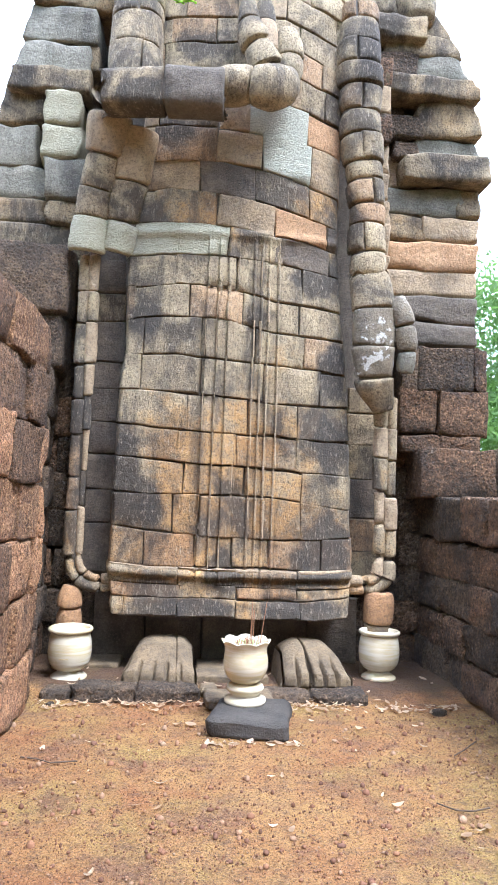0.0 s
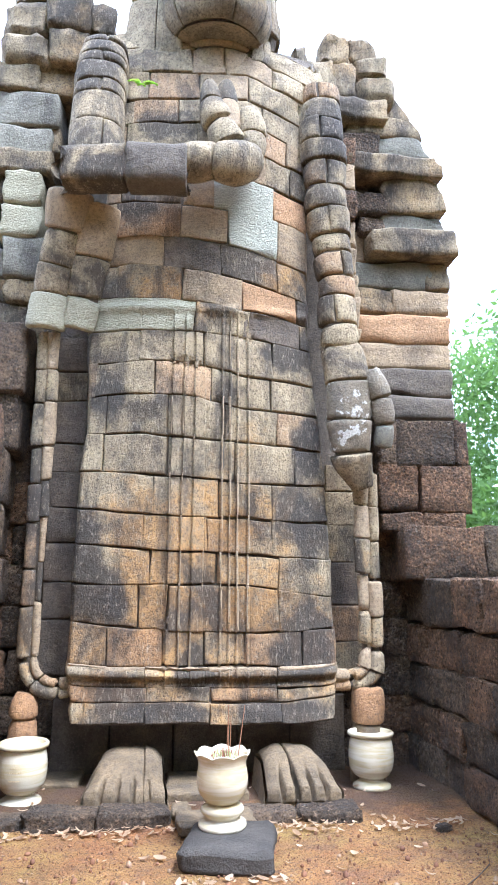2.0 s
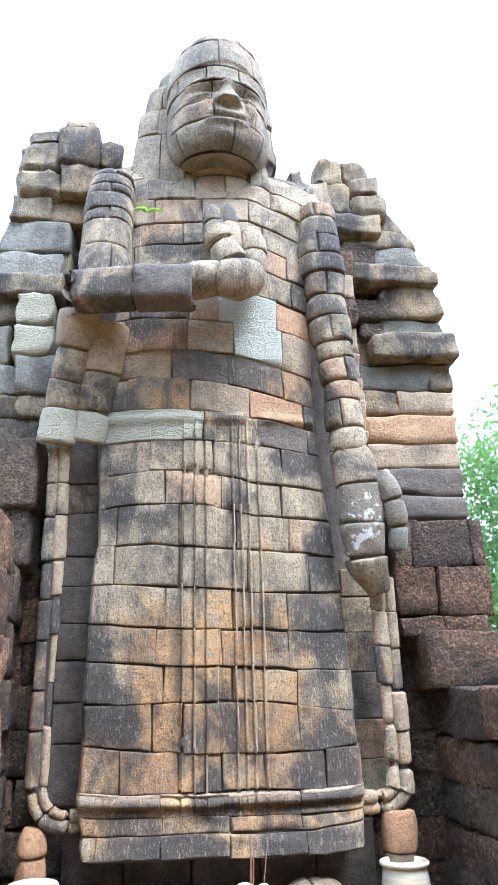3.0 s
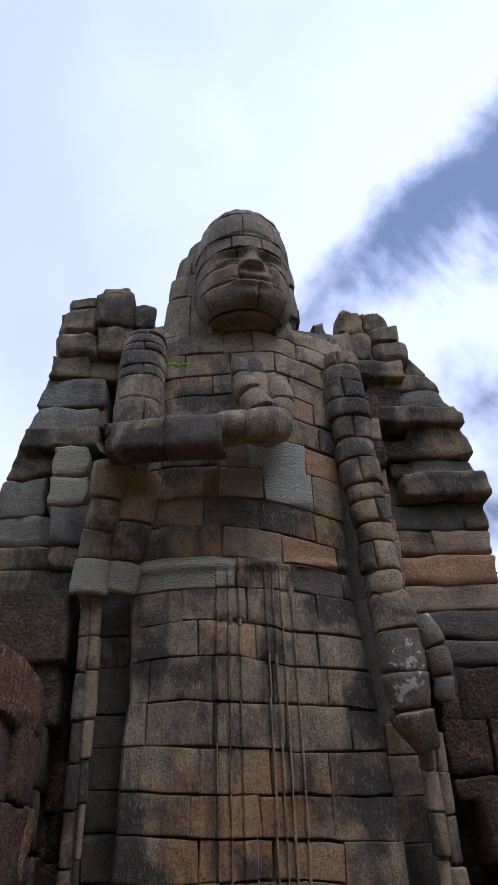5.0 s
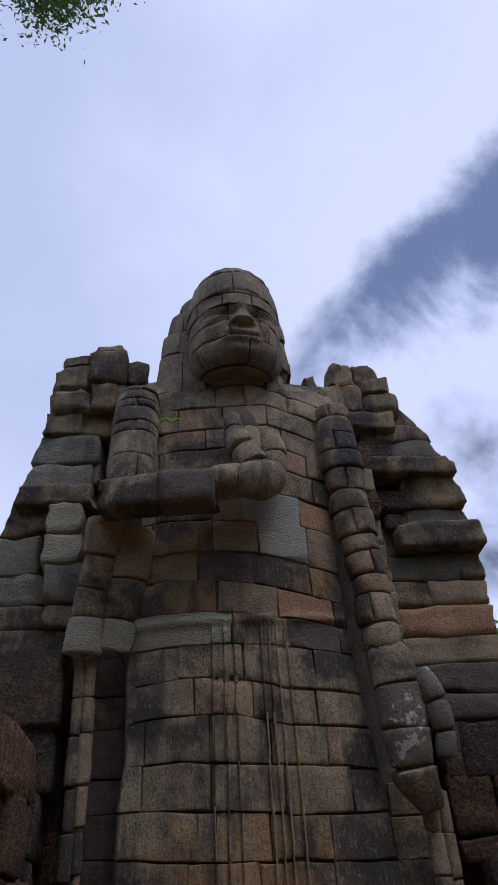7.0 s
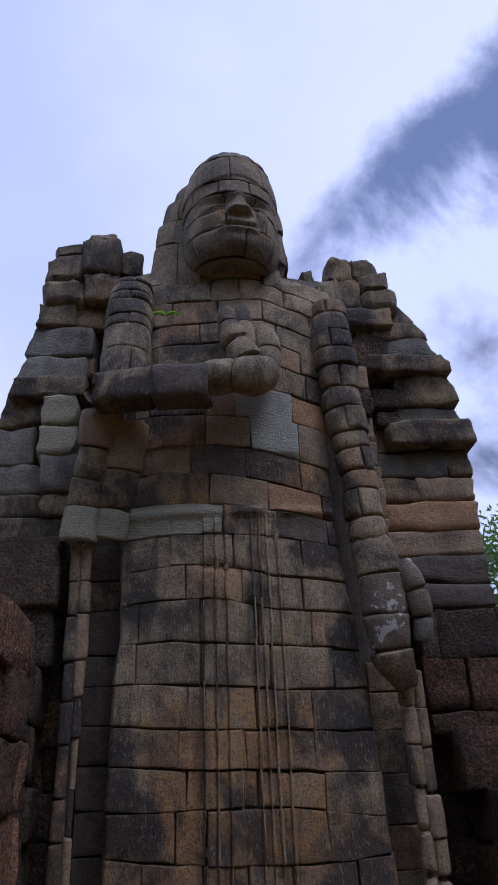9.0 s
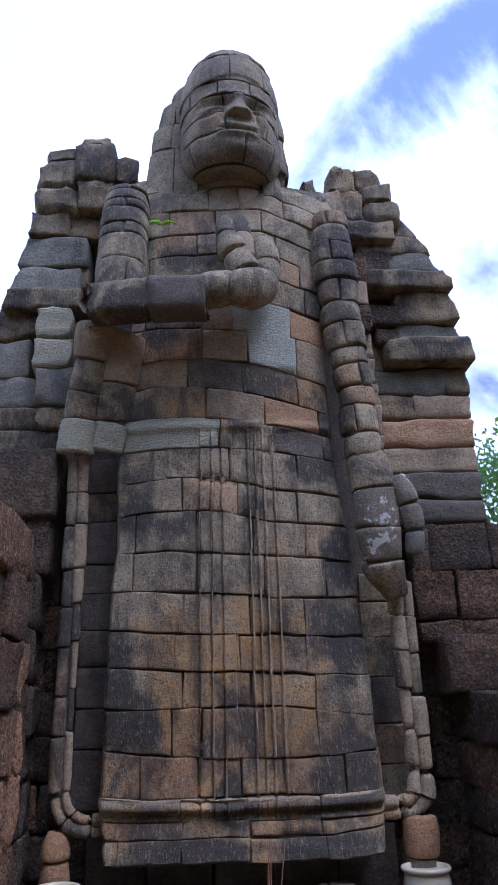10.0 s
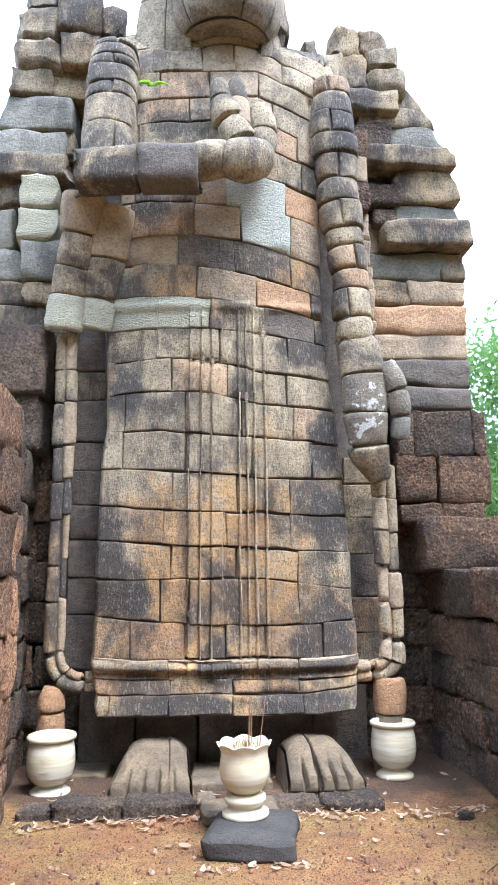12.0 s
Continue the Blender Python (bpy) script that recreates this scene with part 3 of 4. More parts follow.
    row(12, [-0.297, 0.058, 0.435, 0.79], [BELT, BELT, None, CRUST_SHADE])
    row(13, [-0.48, -0.03, 0.383, 0.77], [None, None, TAN, ORANGE, CRUST_SHADE])
    row(14, [-0.54, -0.165, 0.224, 0.625], [None, TAN, CRUST_SHADE, None, None])
    row(15, [-0.50, -0.06, 0.273, 0.627], [TAN, None, TAN, CEMENT, TAN])
    row(16, [-0.48, -0.05, 0.173, 0.59], [TAN, None, TAN, CEMENT, ORANGE])
    row(17, [-0.35, 0.10, 0.35, 0.535, 0.72], [None, None, None, TAN, None])
    row(18, [-0.46, 0.04, 0.30, 0.515, 0.69])
    row(19, [-0.41, -0.088, 0.10, 0.515])
    row(20, [-0.485, -0.318, 0.055, 0.412, 0.80], [None, None, None, TAN])
    row(21, [-0.37, 0.0, 0.25, 0.60], [None, None, TAN, TAN])
    row(22, [-0.30, 0.05, 0.40], [None, None, TAN])

    # narrow raised ribs, with highlights painted as pale strips along their crests
    levels = [0.64, 0.87, 1.13, 1.385, 1.62, 1.895, 2.15, 2.41, 2.65, 2.87]
    for g, low in ((0.250, 0), (0.303, 0), (0.352, 1), (0.422, 0)):
        for a, b in zip(levels[low:], levels[low + 1:]):
            s = g + rng.normal(0, 0.002)
            if rng.random() < 0.75:
                c.stone(body, s - 0.006, s + 0.006, a, b, CREST_LIGHT, sink=0.012, edge=0.003, out=0.003, rough=0.004, jitter=0.002, res=0.03, ures=0.003)
    for g in (-0.08, -0.003, 0.068, 0.138):
        for a, b in zip(levels, levels[1:]):
            if rng.random() < 0.55:
                c.stone(body, g - 0.004, g + 0.004, a, b, CREST_LIGHT, sink=0.02, edge=0.003, out=0.003, rough=0.004, jitter=0.003, res=0.03, ures=0.003)
    # painted highlight along the top of the rolled hem
    for a, b in ((-0.66, -0.2), (-0.2, 0.19), (0.19, 0.61), (0.61, 1.0)):
        c.stone(body, a, b, 0.628, 0.645, CREST_LIGHT, sink=0.03, edge=0.004, out=0.012, rough=0.004, res=0.05)

    # side panels of the robe, set back; black crust, partly standing in for recess shade
    def panel_l(x, z):
        x, z = np.broadcast_arrays(np.asarray(x, float), np.asarray(z, float))
        return np.stack([x, 5.38 + 0 * x, z], -1)

    zs = [0.50, 0.87, 1.13, 1.40, 1.64, 1.90, 2.10, 2.40, 2.62, 2.87]
    c.sheet(panel_l, -1.0, -0.5, 0.45, 3.8, 4, 8, 0.05)
    c.sheet(panel_l, -0.8, -0.4, 3.8, 5.0, 4, 8, 0.05)
    for a, b in zip(zs, zs[1:]):
        c.stone(panel_l, -0.90, -0.66, a, b, STONE if rng.random() < 0.35 else CRUST_SHADE)
    zs = [0.46, 0.72, 0.98, 1.28, 1.55, 1.80, 2.0]
    c.sheet(panel_l, 0.8, 1.3, 0.42, 2.6, 4, 8, 0.05)
    c.sheet(panel_l, 0.8, 1.12, 2.6, 4.8, 4, 8, 0.05)
    for a, b in zip(zs, zs[1:]):
        c.stone(panel_l, 1.0, 1.30, a, b, CRUST_SHADE if rng.random() < 0.5 else None)

    # the robe's rolled edges: each runs down the flank and turns in a quarter circle towards the hem
    def rolled(x, y, top, low, radius, inward, end, rad, cuts, **kw):
        turn = [(x + inward * radius * (1 - math.cos(a)), y - 0.01, low + radius * (1 - math.sin(a))) for a in np.linspace(0, math.pi / 2, 7)]
        line = [(x, y, top), (x, y, (2 * top + low) / 3), (x, y, (top + 2 * low) / 3)] + turn + [(end, y - 0.02, low)]
        drums(c, line, [rad] * len(line), cuts, spread=1.9, pillow=0.0, edge=0.006, sink=0.03, rough=0.004, **kw)

    cuts = [0.0, 0.33, 0.62, 1.0, 1.30, 1.62, 2.0, 2.4, 2.95, 6.0, 9.2, 10.0]
    rolled(-0.945, 5.17, 2.84, 0.440, 0.20, 1, -0.64, 0.038, cuts)
    rolled(-0.878, 5.17, 2.84, 0.505, 0.14, 1, -0.64, 0.033, cuts, mats=[CREST_LIGHT, None, CREST_LIGHT, CREST_LIGHT, None])
    cuts = [0.0, 0.5, 1.0, 1.55, 2.1, 2.7, 4.6, 9.2, 10.0]
    rolled(1.285, 5.20, 1.93, 0.475, 0.15, -1, 0.98, 0.046, cuts, mats=[None, None, None, CREST_LIGHT, None])
    rolled(1.205, 5.19, 1.93, 0.545, 0.08, -1, 0.98, 0.044, cuts, mats=[None, CREST_LIGHT])

    # sleeve that falls from the bent elbow
    drums(c, [(-0.80, 4.98, 3.78), (-0.84, 5.04, 3.50), (-0.90, 5.10, 3.22), (-0.94, 5.12, 2.84)], [0.15, 0.13, 0.12, 0.12], [0, 0.95, 1.75, 2.35, 3.0],
          [TAN, None, None, BELT], spread=1.7, pillow=0.004, flat=0.8)
    drums(c, [(-0.62, 5.06, 3.72), (-0.66, 5.10, 3.35), (-0.70, 5.14, 3.05), (-0.74, 5.16, 2.86)], [0.16, 0.15, 0.12, 0.12], [0, 1.0, 1.9, 3.0],
          [TAN, None, BELT], spread=1.5, pillow=0.0, flat=0.7)

    # bent arm: upper arm, forearm, hand before the chest
    drums(c, [(-0.64, 5.13, 4.92), (-0.64, 5.06, 4.68), (-0.645, 4.98, 4.38), (-0.64, 4.90, 3.92)], [0.16, 0.185, 0.185, 0.18],
          [0.0, 0.30, 0.78, 1.10, 1.62, 1.95, 2.45, 3.0], spread=1.9, pillow=0.003, parts=2, box=0.8)
    drums(c, [(-0.82, 4.80, 3.83), (-0.42, 4.74, 3.84), (-0.02, 4.72, 3.84)], [0.135, 0.14, 0.135], [0.0, 1.02, 2.0], [None, DARK], spread=3.0, pillow=0.0, edge=0.008, sink=0.035, box=0.55)
    drums(c, [(-0.05, 4.80, 3.93), (0.14, 4.76, 3.94), (0.28, 4.73, 3.92), (0.37, 4.76, 3.96), (0.42, 4.84, 4.06)], [0.12, 0.12, 0.14, 0.12, 0.07], [0.0, 1.15, 4.0], spread=3.0, pillow=0.01)
    drums(c, [(0.26, 4.84, 4.10), (0.18, 4.86, 4.28), (0.13, 4.90, 4.45), (0.12, 4.95, 4.62)], [0.13, 0.10, 0.075, 0.045], [0.0, 0.9, 1.9, 3.0], spread=2.4, pillow=0.01)
    drums(c, [(0.26, 4.88, 4.22), (0.25, 4.93, 4.45), (0.24, 4.98, 4.66)], [0.08, 0.075, 0.05], [0.0, 1.0, 2.0], [TAN, None], spread=2.4, pillow=0.008)
    drums(c, [(0.41, 4.86, 4.02), (0.43, 4.88, 4.22), (0.40, 4.92, 4.42)], [0.09, 0.085, 0.06], [0.0, 0.9, 2.0], spread=2.4, pillow=0.01)

    # hanging arm of stacked drums and its hand
    drums(c, [(0.97, 5.20, 4.78), (0.965, 5.15, 4.35), (0.985, 5.13, 3.80), (1.045, 5.11, 3.30), (1.06, 5.08, 2.76)], [0.145, 0.16, 0.155, 0.125, 0.13],
          [0.0, 0.30, 0.72, 1.08, 1.36, 1.70, 2.02, 2.40, 2.66, 3.02, 3.28, 3.66, 4.0], spread=1.9, pillow=0.003, parts=2, box=0.8)
    drums(c, [(1.06, 5.07, 2.80), (1.10, 5.03, 2.52), (1.10, 5.02, 2.25), (1.11, 5.04, 2.02), (1.20, 5.10, 1.80)], [0.14, 0.155, 0.15, 0.125, 0.06],
          [0.0, 0.95, 1.95, 2.9, 4.0], [STONE, LICHEN, LICHEN, STONE], spread=1.9, pillow=0.003, flat=0.75, box=0.7)
    drums(c, [(1.24, 5.00, 2.62), (1.31, 4.98, 2.42), (1.33, 4.98, 2.24), (1.32, 5.00, 2.08)], [0.06, 0.065, 0.062, 0.05], [0.0, 1.0, 2.0, 3.0], [LICHEN, LICHEN, GREY], spread=2.4, pillow=0.01)

    # legs behind the hem, ankles of the robe's supports
    drums(c, [(-0.92, 5.17, 0.46), (-0.92, 5.15, 0.30), (-0.92, 5.14, -0.18)], [0.045, 0.085, 0.10], [0.0, 1.0, 2.0], [OCHRE], spread=2.6, pillow=0.01)
    drums(c, [(1.22, 5.20, 0.46), (1.21, 5.18, 0.20), (1.21, 5.18, -0.18)], [0.085, 0.088, 0.11], [0.0, 0.9, 2.0], [OCHRE, FOOT], spread=2.6, pillow=0.01)

    def plinth(x, z):
        x, z = np.broadcast_arrays(np.asarray(x, float), np.asarray(z, float))
        return np.stack([x, 5.42 + 0 * x, z], -1)

    # dark colour stands in for the shade of the recess under the hem
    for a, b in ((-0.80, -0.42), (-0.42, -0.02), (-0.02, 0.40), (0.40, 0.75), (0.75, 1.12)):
        c.stone(plinth, a, b, -0.18, 0.34, CRUST_SHADE)

    def lid(x, y):
        x, y = np.broadcast_arrays(np.asarray(x, float), np.asarray(y, float))
        return np.stack([x, y, 0.305 + 0 * x], -1)

    # underside of the hem, its shade put into the dark colour
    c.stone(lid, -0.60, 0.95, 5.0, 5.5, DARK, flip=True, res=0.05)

    # feet: a profile from the tips of the toes back up to the instep
    def foot(x0, x1, shear, seed):
        prof_y = np.array([0.03, 0.0, 0.0, 0.015, 0.05, 0.09, 0.16, 0.28, 0.40, 0.52])
        prof_z = np.array([0.00, 0.03, 0.085, 0.125, 0.140, 0.155, 0.200, 0.275, 0.295, 0.30])
        way = np.linspace(0, 1, len(prof_y))

        def F(u, w):
            u, w = np.broadcast_arrays(np.asarray(u, float), np.asarray(w, float))
            y, z = np.interp(w, way, prof_y), np.interp(w, way, prof_z)
            n = 2 * u - 1
            toe = np.exp(-((y / (0.10 if shear <= 0 else 0.15)) ** 4))
            cut = np.minimum.reduce([np.abs(u - g) for g in (0.22, 0.41, 0.59, 0.77)])
            z = z * (1 - 0.30 * np.abs(n) ** 4) - 0.080 * toe * np.exp(-((cut / 0.022) ** 2)) * np.clip(z / 0.1, 0, 1)
            y = y + toe * 0.03 * np.exp(-((cut / 0.022) ** 2)) + 0.05 * n * n * (shear == 0) + 0.04 * np.abs(n) ** 3
            taper = 1 - 0.22 * np.clip(y / 0.4, 0, 1)
            x = (x0 + x1) / 2 + (x1 - x0) / 2 * n * taper + shear * (0.2 - y)
            return np.stack([x, 5.45 + y, z + 0.045], -1)

        split = 0.72 if shear <= 0 else 0.40
        c.stone(F, 0.0, split, 0.0, 1.0, FOOT, ures=0.008, res=0.014, edge=0.012, sink=0.03, rough=0.006, flip=False)
        c.stone(F, split, 1.0, 0.0, 1.0, FOOT, ures=0.008, res=0.014, edge=0.012, sink=0.03, rough=0.006, flip=False)
        for s in (0.0, 1.0):
            def side(u, w, s=s):
                p = F(np.full_like(np.asarray(u, float) + w, s), w)
                q = p.copy()
                q[..., 2] = p[..., 2] * (1 - u)
                q[..., 0] += (0.02 if s else -0.02) * u
                return q
            c.stone(side, 0.0, 1.0, 0.0, 1.0, FOOT, res=0.03, sink=0.0, rough=0.004, flip=(s == 0.0))

    c.plan = False
    foot(-0.52, 0.06, -0.03, 1)
    foot(0.68, 1.24, 0.12, 2)
    c.plan = True

    # neck and head
    drums(c, [(0.20, 5.46, 4.80), (0.20, 5.33, 5.34)], [0.33, 0.28], [0.0, 0.55, 1.0], [TAN, TAN], spread=1.9, pillow=0.0, parts=3)
    HX, HY = 0.185, 5.22
    TURN = radians(9)

    def skull(u, v):
        """u: angle from the front, v: height."""
        u, v = np.broadcast_arrays(np.asarray(u, float), np.asarray(v, float))
        s = np.where(v > 5.60, np.clip(1 - (np.clip(v - 5.60, 0, 1) / 0.655) ** 2.8, 0.0, 1) ** (1 / 2.4), 1.0)
        jaw = np.clip((5.33 - v) / 0.27, 0, 1)
        rx = 0.415 * s * (1 - 0.40 * jaw ** 2.6)
        ry = 0.46 * s * (1 - 0.52 * jaw ** 3.0)
        lev = v
        v = lev - 0.05 * np.cos(np.clip(u - TURN, -1.57, 1.57)) * np.clip((5.62 - lev) / 0.45, 0, 1)
        a = u - TURN
        lx = rx * np.sin(a)
        face = np.cos(np.clip(a, -1.5, 1.5)) ** 0.5

        def bell(x, z, wx, wz):
            return np.exp(-(((lx - x) / wx) ** 2) - (((v - z) / wz) ** 2))

        nose = np.exp(-((lx / (0.040 + 0.055 * np.clip((5.55 - v) / 0.16, 0, 1))) ** 4)) * np.clip((v - 5.385) / 0.022, 0, 1) * np.clip((5.69 - v) / 0.30, 0, 1) * 0.085
        ax = np.abs(lx)
        brow = 0.020 * np.exp(-(((v - (5.615 - 1.4 * (ax - 0.15) ** 2)) / 0.032) ** 2)) * np.clip((0.33 - ax) / 0.05, 0, 1)
        socket = -0.062 * (bell(0.155, 5.53, 0.085, 0.045) + bell(-0.155, 5.53, 0.085, 0.045))
        lidz = 5.49
        eye = 0.030 * (bell(0.16, lidz, 0.07, 0.022) + bell(-0.16, lidz, 0.07, 0.022)) - 0.014 * (bell(0.16, 5.460, 0.08, 0.010) + bell(-0.16, 5.460, 0.08, 0.010))
        mouth = np.clip(1 - (ax / 0.175) ** 2, 0, 1)
        curve = 5.275 + 0.7 * ax ** 2
        lips = mouth ** 0.6 * (0.030 * np.exp(-(((v - curve - 0.035) / 0.026) ** 2)) + 0.034 * np.exp(-(((v - curve + 0.032) / 0.030) ** 2)) - 0.020 * np.exp(-(((v - curve) / 0.010) ** 2)))
        philtrum = -0.012 * bell(0, 5.345, 0.028, 0.018)
        crease = -0.018 * (np.exp(-(((ax - 0.14 - 0.25 * (5.42 - v)) / 0.022) ** 2)) * np.clip((5.46 - v) / 0.05, 0, 1) * np.clip((v - 5.27) / 0.05, 0, 1))
        chin = 0.030 * bell(0, 5.14, 0.10, 0.06) + 0.025 * (bell(0.21, 5.40, 0.10, 0.10) + bell(-0.21, 5.40, 0.10, 0.10))
        cap = 0.013 * np.clip((v - (5.745 + 0.03 * np.cos(3 * a))) / 0.015, 0, 1) + 0.010 * np.abs(np.sin(9 * u)) * np.clip((v - 6.02) / 0.02, 0, 1)
        d = face * (nose + brow + socket + eye + lips + philtrum + crease + chin) + cap
        x = HX + (rx + d) * np.sin(u)
        y = HY - (ry + d) * np.cos(u)
        return np.stack([x, y, v + 0 * u], -1)

    top = 6.252
    c.sheet(skull, -1.9, 1.9, 5.11, top, 30, 40, 0.04, flip=False)
    hk = dict(ures=0.011, res=0.011, edge=0.0045, sink=0.03, rough=0.004, jitter=0.003)
    for z0, z1, cuts in ((5.11, 5.30, [-1.9, -0.95, 0.28, 1.0, 1.9]), (5.30, 5.46, [-1.9, -1.1, -0.10, 0.75, 1.9]), (5.46, 5.60, [-1.9, -1.2, -0.15, 0.55, 1.05, 1.9]),
                         (5.60, 5.74, [-1.9, -0.9, -0.25, 0.40, 1.2, 1.9]), (5.74, 6.02, [-1.9, -0.8, 0.0, 0.75, 1.9]), (6.02, 6.20, [-1.9, -0.5, 0.5, 1.9]), (6.20, top, [-1.9, 0.1, 1.9])):
        for a, b in zip(cuts, cuts[1:]):
            c.stone(skull, a, b, z0, z1, HEAD, **hk)
    # under the chin
    def under(u, w):
        u, w = np.broadcast_arrays(np.asarray(u, float), np.asarray(w, float))
        p = skull(u, np.full_like(w, 5.11))
        q = np.array([HX, HY + 0.12, 5.10])
        return p * (1 - w[..., None]) + q * w[..., None]

    c.stone(under, -1.9, 1.9, 0.0, 1.0, HEAD, res=0.05, sink=0.0)
    # hair and ears at the sides, stepped back towards the crown
    for sx, steps_ in ((-1, [(4.98, 5.44, 0.70), (5.44, 5.68, 0.665), (5.68, 5.90, 0.60), (5.90, 6.06, 0.50)]), (1, [(4.98, 5.24, 0.44), (5.24, 5.58, 0.49), (5.58, 5.84, 0.47), (5.84, 5.98, 0.42)])):
        for z0, z1, w in steps_:
            def flank(u, z, w=w, sx=sx, z0=z0, z1=z1):
                u, z = np.broadcast_arrays(np.asarray(u, float), np.asarray(z, float))
                k = w - 0.03 * np.clip((z - z0) / (z1 - z0), 0, 1) ** 2
                n = np.clip(u, 0, 1)
                return np.stack([HX + sx * (0.26 + (k - 0.26) * n), 5.16 + 0.10 * n ** 3 + 0.6 * np.clip(u - 1, 0, 1), z], -1)
            seam = rng.uniform(0.35, 0.65)
            for u0, u1 in ((0.0, seam), (seam, 1.0), (1.0, 2.0)):
                c.stone(flank, u0, u1, z0, z1, HEAD, flip=(sx < 0), sink=0.03)
            def roof(u, w_, w=w, sx=sx, z1=z1):
                u, w_ = np.broadcast_arrays(np.asarray(u, float), np.asarray(w_, float))
                return np.stack([HX + sx * (0.2 + (w - 0.23) * u), 5.20 + 0.08 * u + 0.5 * w_, z1 - 0.01 + 0 * u], -1)
            c.stone(roof, 0.0, 1.0, 0.0, 1.0, HEAD, flip=(sx < 0), sink=0.02, res=0.05)
    ob = new("statue", c.mesh("statue"))
    tagged(ob, "giant standing figure carved from weathered sandstone blocks", "statue")


figure()


# ---- masonry round the figure ----
core = thing("wall_core", "dark solid masonry behind the standing figure", "wall", "structure")
part("core", block_mesh("core", (2.7, 1.8, 6.1), DARK, 900), None, core).matrix_basis = pose(0.37, 7.55, 3.05)

wing_r = thing("wall_east", "stepped sandstone masonry wing beside the figure", "wall", "structure")
# height of bed, height of top, inner end, outer end, front, material
for z0, z1, x0, x1, y, mat in (
    (2.36, 2.56, 1.22, 2.00, 5.52, DARK), (2.56, 2.76, 1.22, 2.03, 5.54, DARK), (2.76, 2.98, 1.20, 2.02, 5.56, TAN), (2.98, 3.22, 1.22, 2.04, 5.56, ORANGE),
    (3.22, 3.42, 1.20, 1.62, 5.60, STONE_PIECE), (3.22, 3.42, 1.62, 2.04, 5.58, TAN), (3.42, 3.66, 1.26, 1.90, 5.62, GREY), (3.42, 3.66, 1.90, 2.05, 5.60, STONE_PIECE),
    (3.66, 3.86, 1.42, 2.06, 5.48, STONE_PIECE), (3.86, 4.00, 1.38, 1.52, 5.60, LATERITE_DARK), (3.86, 4.02, 1.54, 2.00, 5.62, GREY), (4.00, 4.20, 1.10, 1.54, 5.58, LATERITE_DARK),
    (4.02, 4.30, 1.56, 1.99, 5.56, STONE_PIECE), (4.30, 4.46, 1.25, 1.94, 5.48, STONE_PIECE), (4.46, 4.66, 1.14, 1.46, 5.56, LATERITE_DARK), (4.46, 4.66, 1.46, 1.87, 5.60, GREY),
    (4.66, 4.84, 1.26, 1.80, 5.58, STONE_PIECE), (4.84, 5.02, 1.36, 1.68, 5.60, STONE_PIECE),
    (4.20, 4.34, 1.16, 1.40, 5.70, LATERITE_DARK), (3.66, 3.90, 1.20, 1.42, 5.72, TAN),
):
    lift = 0.05 * min(1, max(0, z0 - 3))
    block(wing_r, x0, x1 + 0.02 + lift, y, y + 0.9, z0 + lift + 0.003, z1 + lift - 0.003, mat, rng.normal(0, 1.0), 0.03, 0.018, "stone_block", float(np.interp(z0, [3.2, 4.0, 4.6, 5.0], [-0.02, -0.2, -0.5, -0.9])) if x1 > 1.65 else 0.0)
for z0, z1 in zip(np.arange(2.4, 4.6, 0.22), np.arange(2.62, 4.8, 0.22)):
    block(wing_r, 1.12 + rng.uniform(-0.03, 0.03), 1.30, 5.46 + rng.uniform(-0.03, 0.03), 6.0, z0, z1, LATERITE if rng.random() < 0.4 else TAN, 0, 0.03, 0.016)

wing_l = thing("wall_west", "tall grey sandstone masonry wing beside the figure", "wall", "structure")
for z0, z1, x0, x1, y, mat in (
    (2.36, 2.62, -1.95, -1.02, 5.55, STONE_PIECE), (2.62, 2.90, -1.90, -1.00, 5.55, STONE_PIECE), (2.90, 3.16, -1.90, -1.00, 5.56, STONE_PIECE), (3.16, 3.36, -1.86, -1.30, 5.60, STONE_PIECE),
    (3.16, 3.34, -1.32, -1.00, 5.52, STONE_PIECE), (3.36, 3.62, -1.84, -1.36, 5.62, GREY), (3.34, 3.66, -1.36, -1.02, 5.50, GREY), (3.62, 3.94, -1.80, -1.42, 5.60, GREY),
    (3.66, 3.92, -1.40, -1.10, 5.48, BELT), (3.92, 4.18, -1.38, -1.12, 5.47, BELT), (3.94, 4.26, -1.74, -1.38, 5.60, STONE_PIECE), (4.18, 4.36, -1.66, -1.04, 5.50, STONE_PIECE),
    (4.26, 4.58, -1.62, -1.06, 5.56, GREY), (4.36, 4.60, -1.30, -1.00, 5.60, STONE_PIECE), (4.58, 4.86, -1.56, -1.02, 5.56, GREY), (4.86, 5.08, -1.52, -1.20, 5.54, STONE_PIECE), (4.86, 5.10, -1.20, -0.90, 5.58, STONE_PIECE),
):
    block(wing_l, x0, x1, y, y + 0.9, z0 + 0.004, z1 - 0.004, mat, rng.normal(0, 1.0), 0.03, 0.02, "stone_block", float(np.interp(z0, [3.0, 4.4, 4.9, 5.5, 5.7], [0.22, 0.28, 0.05, 0.1, 0.6])) if x0 < -1.4 else 0.0, -1)
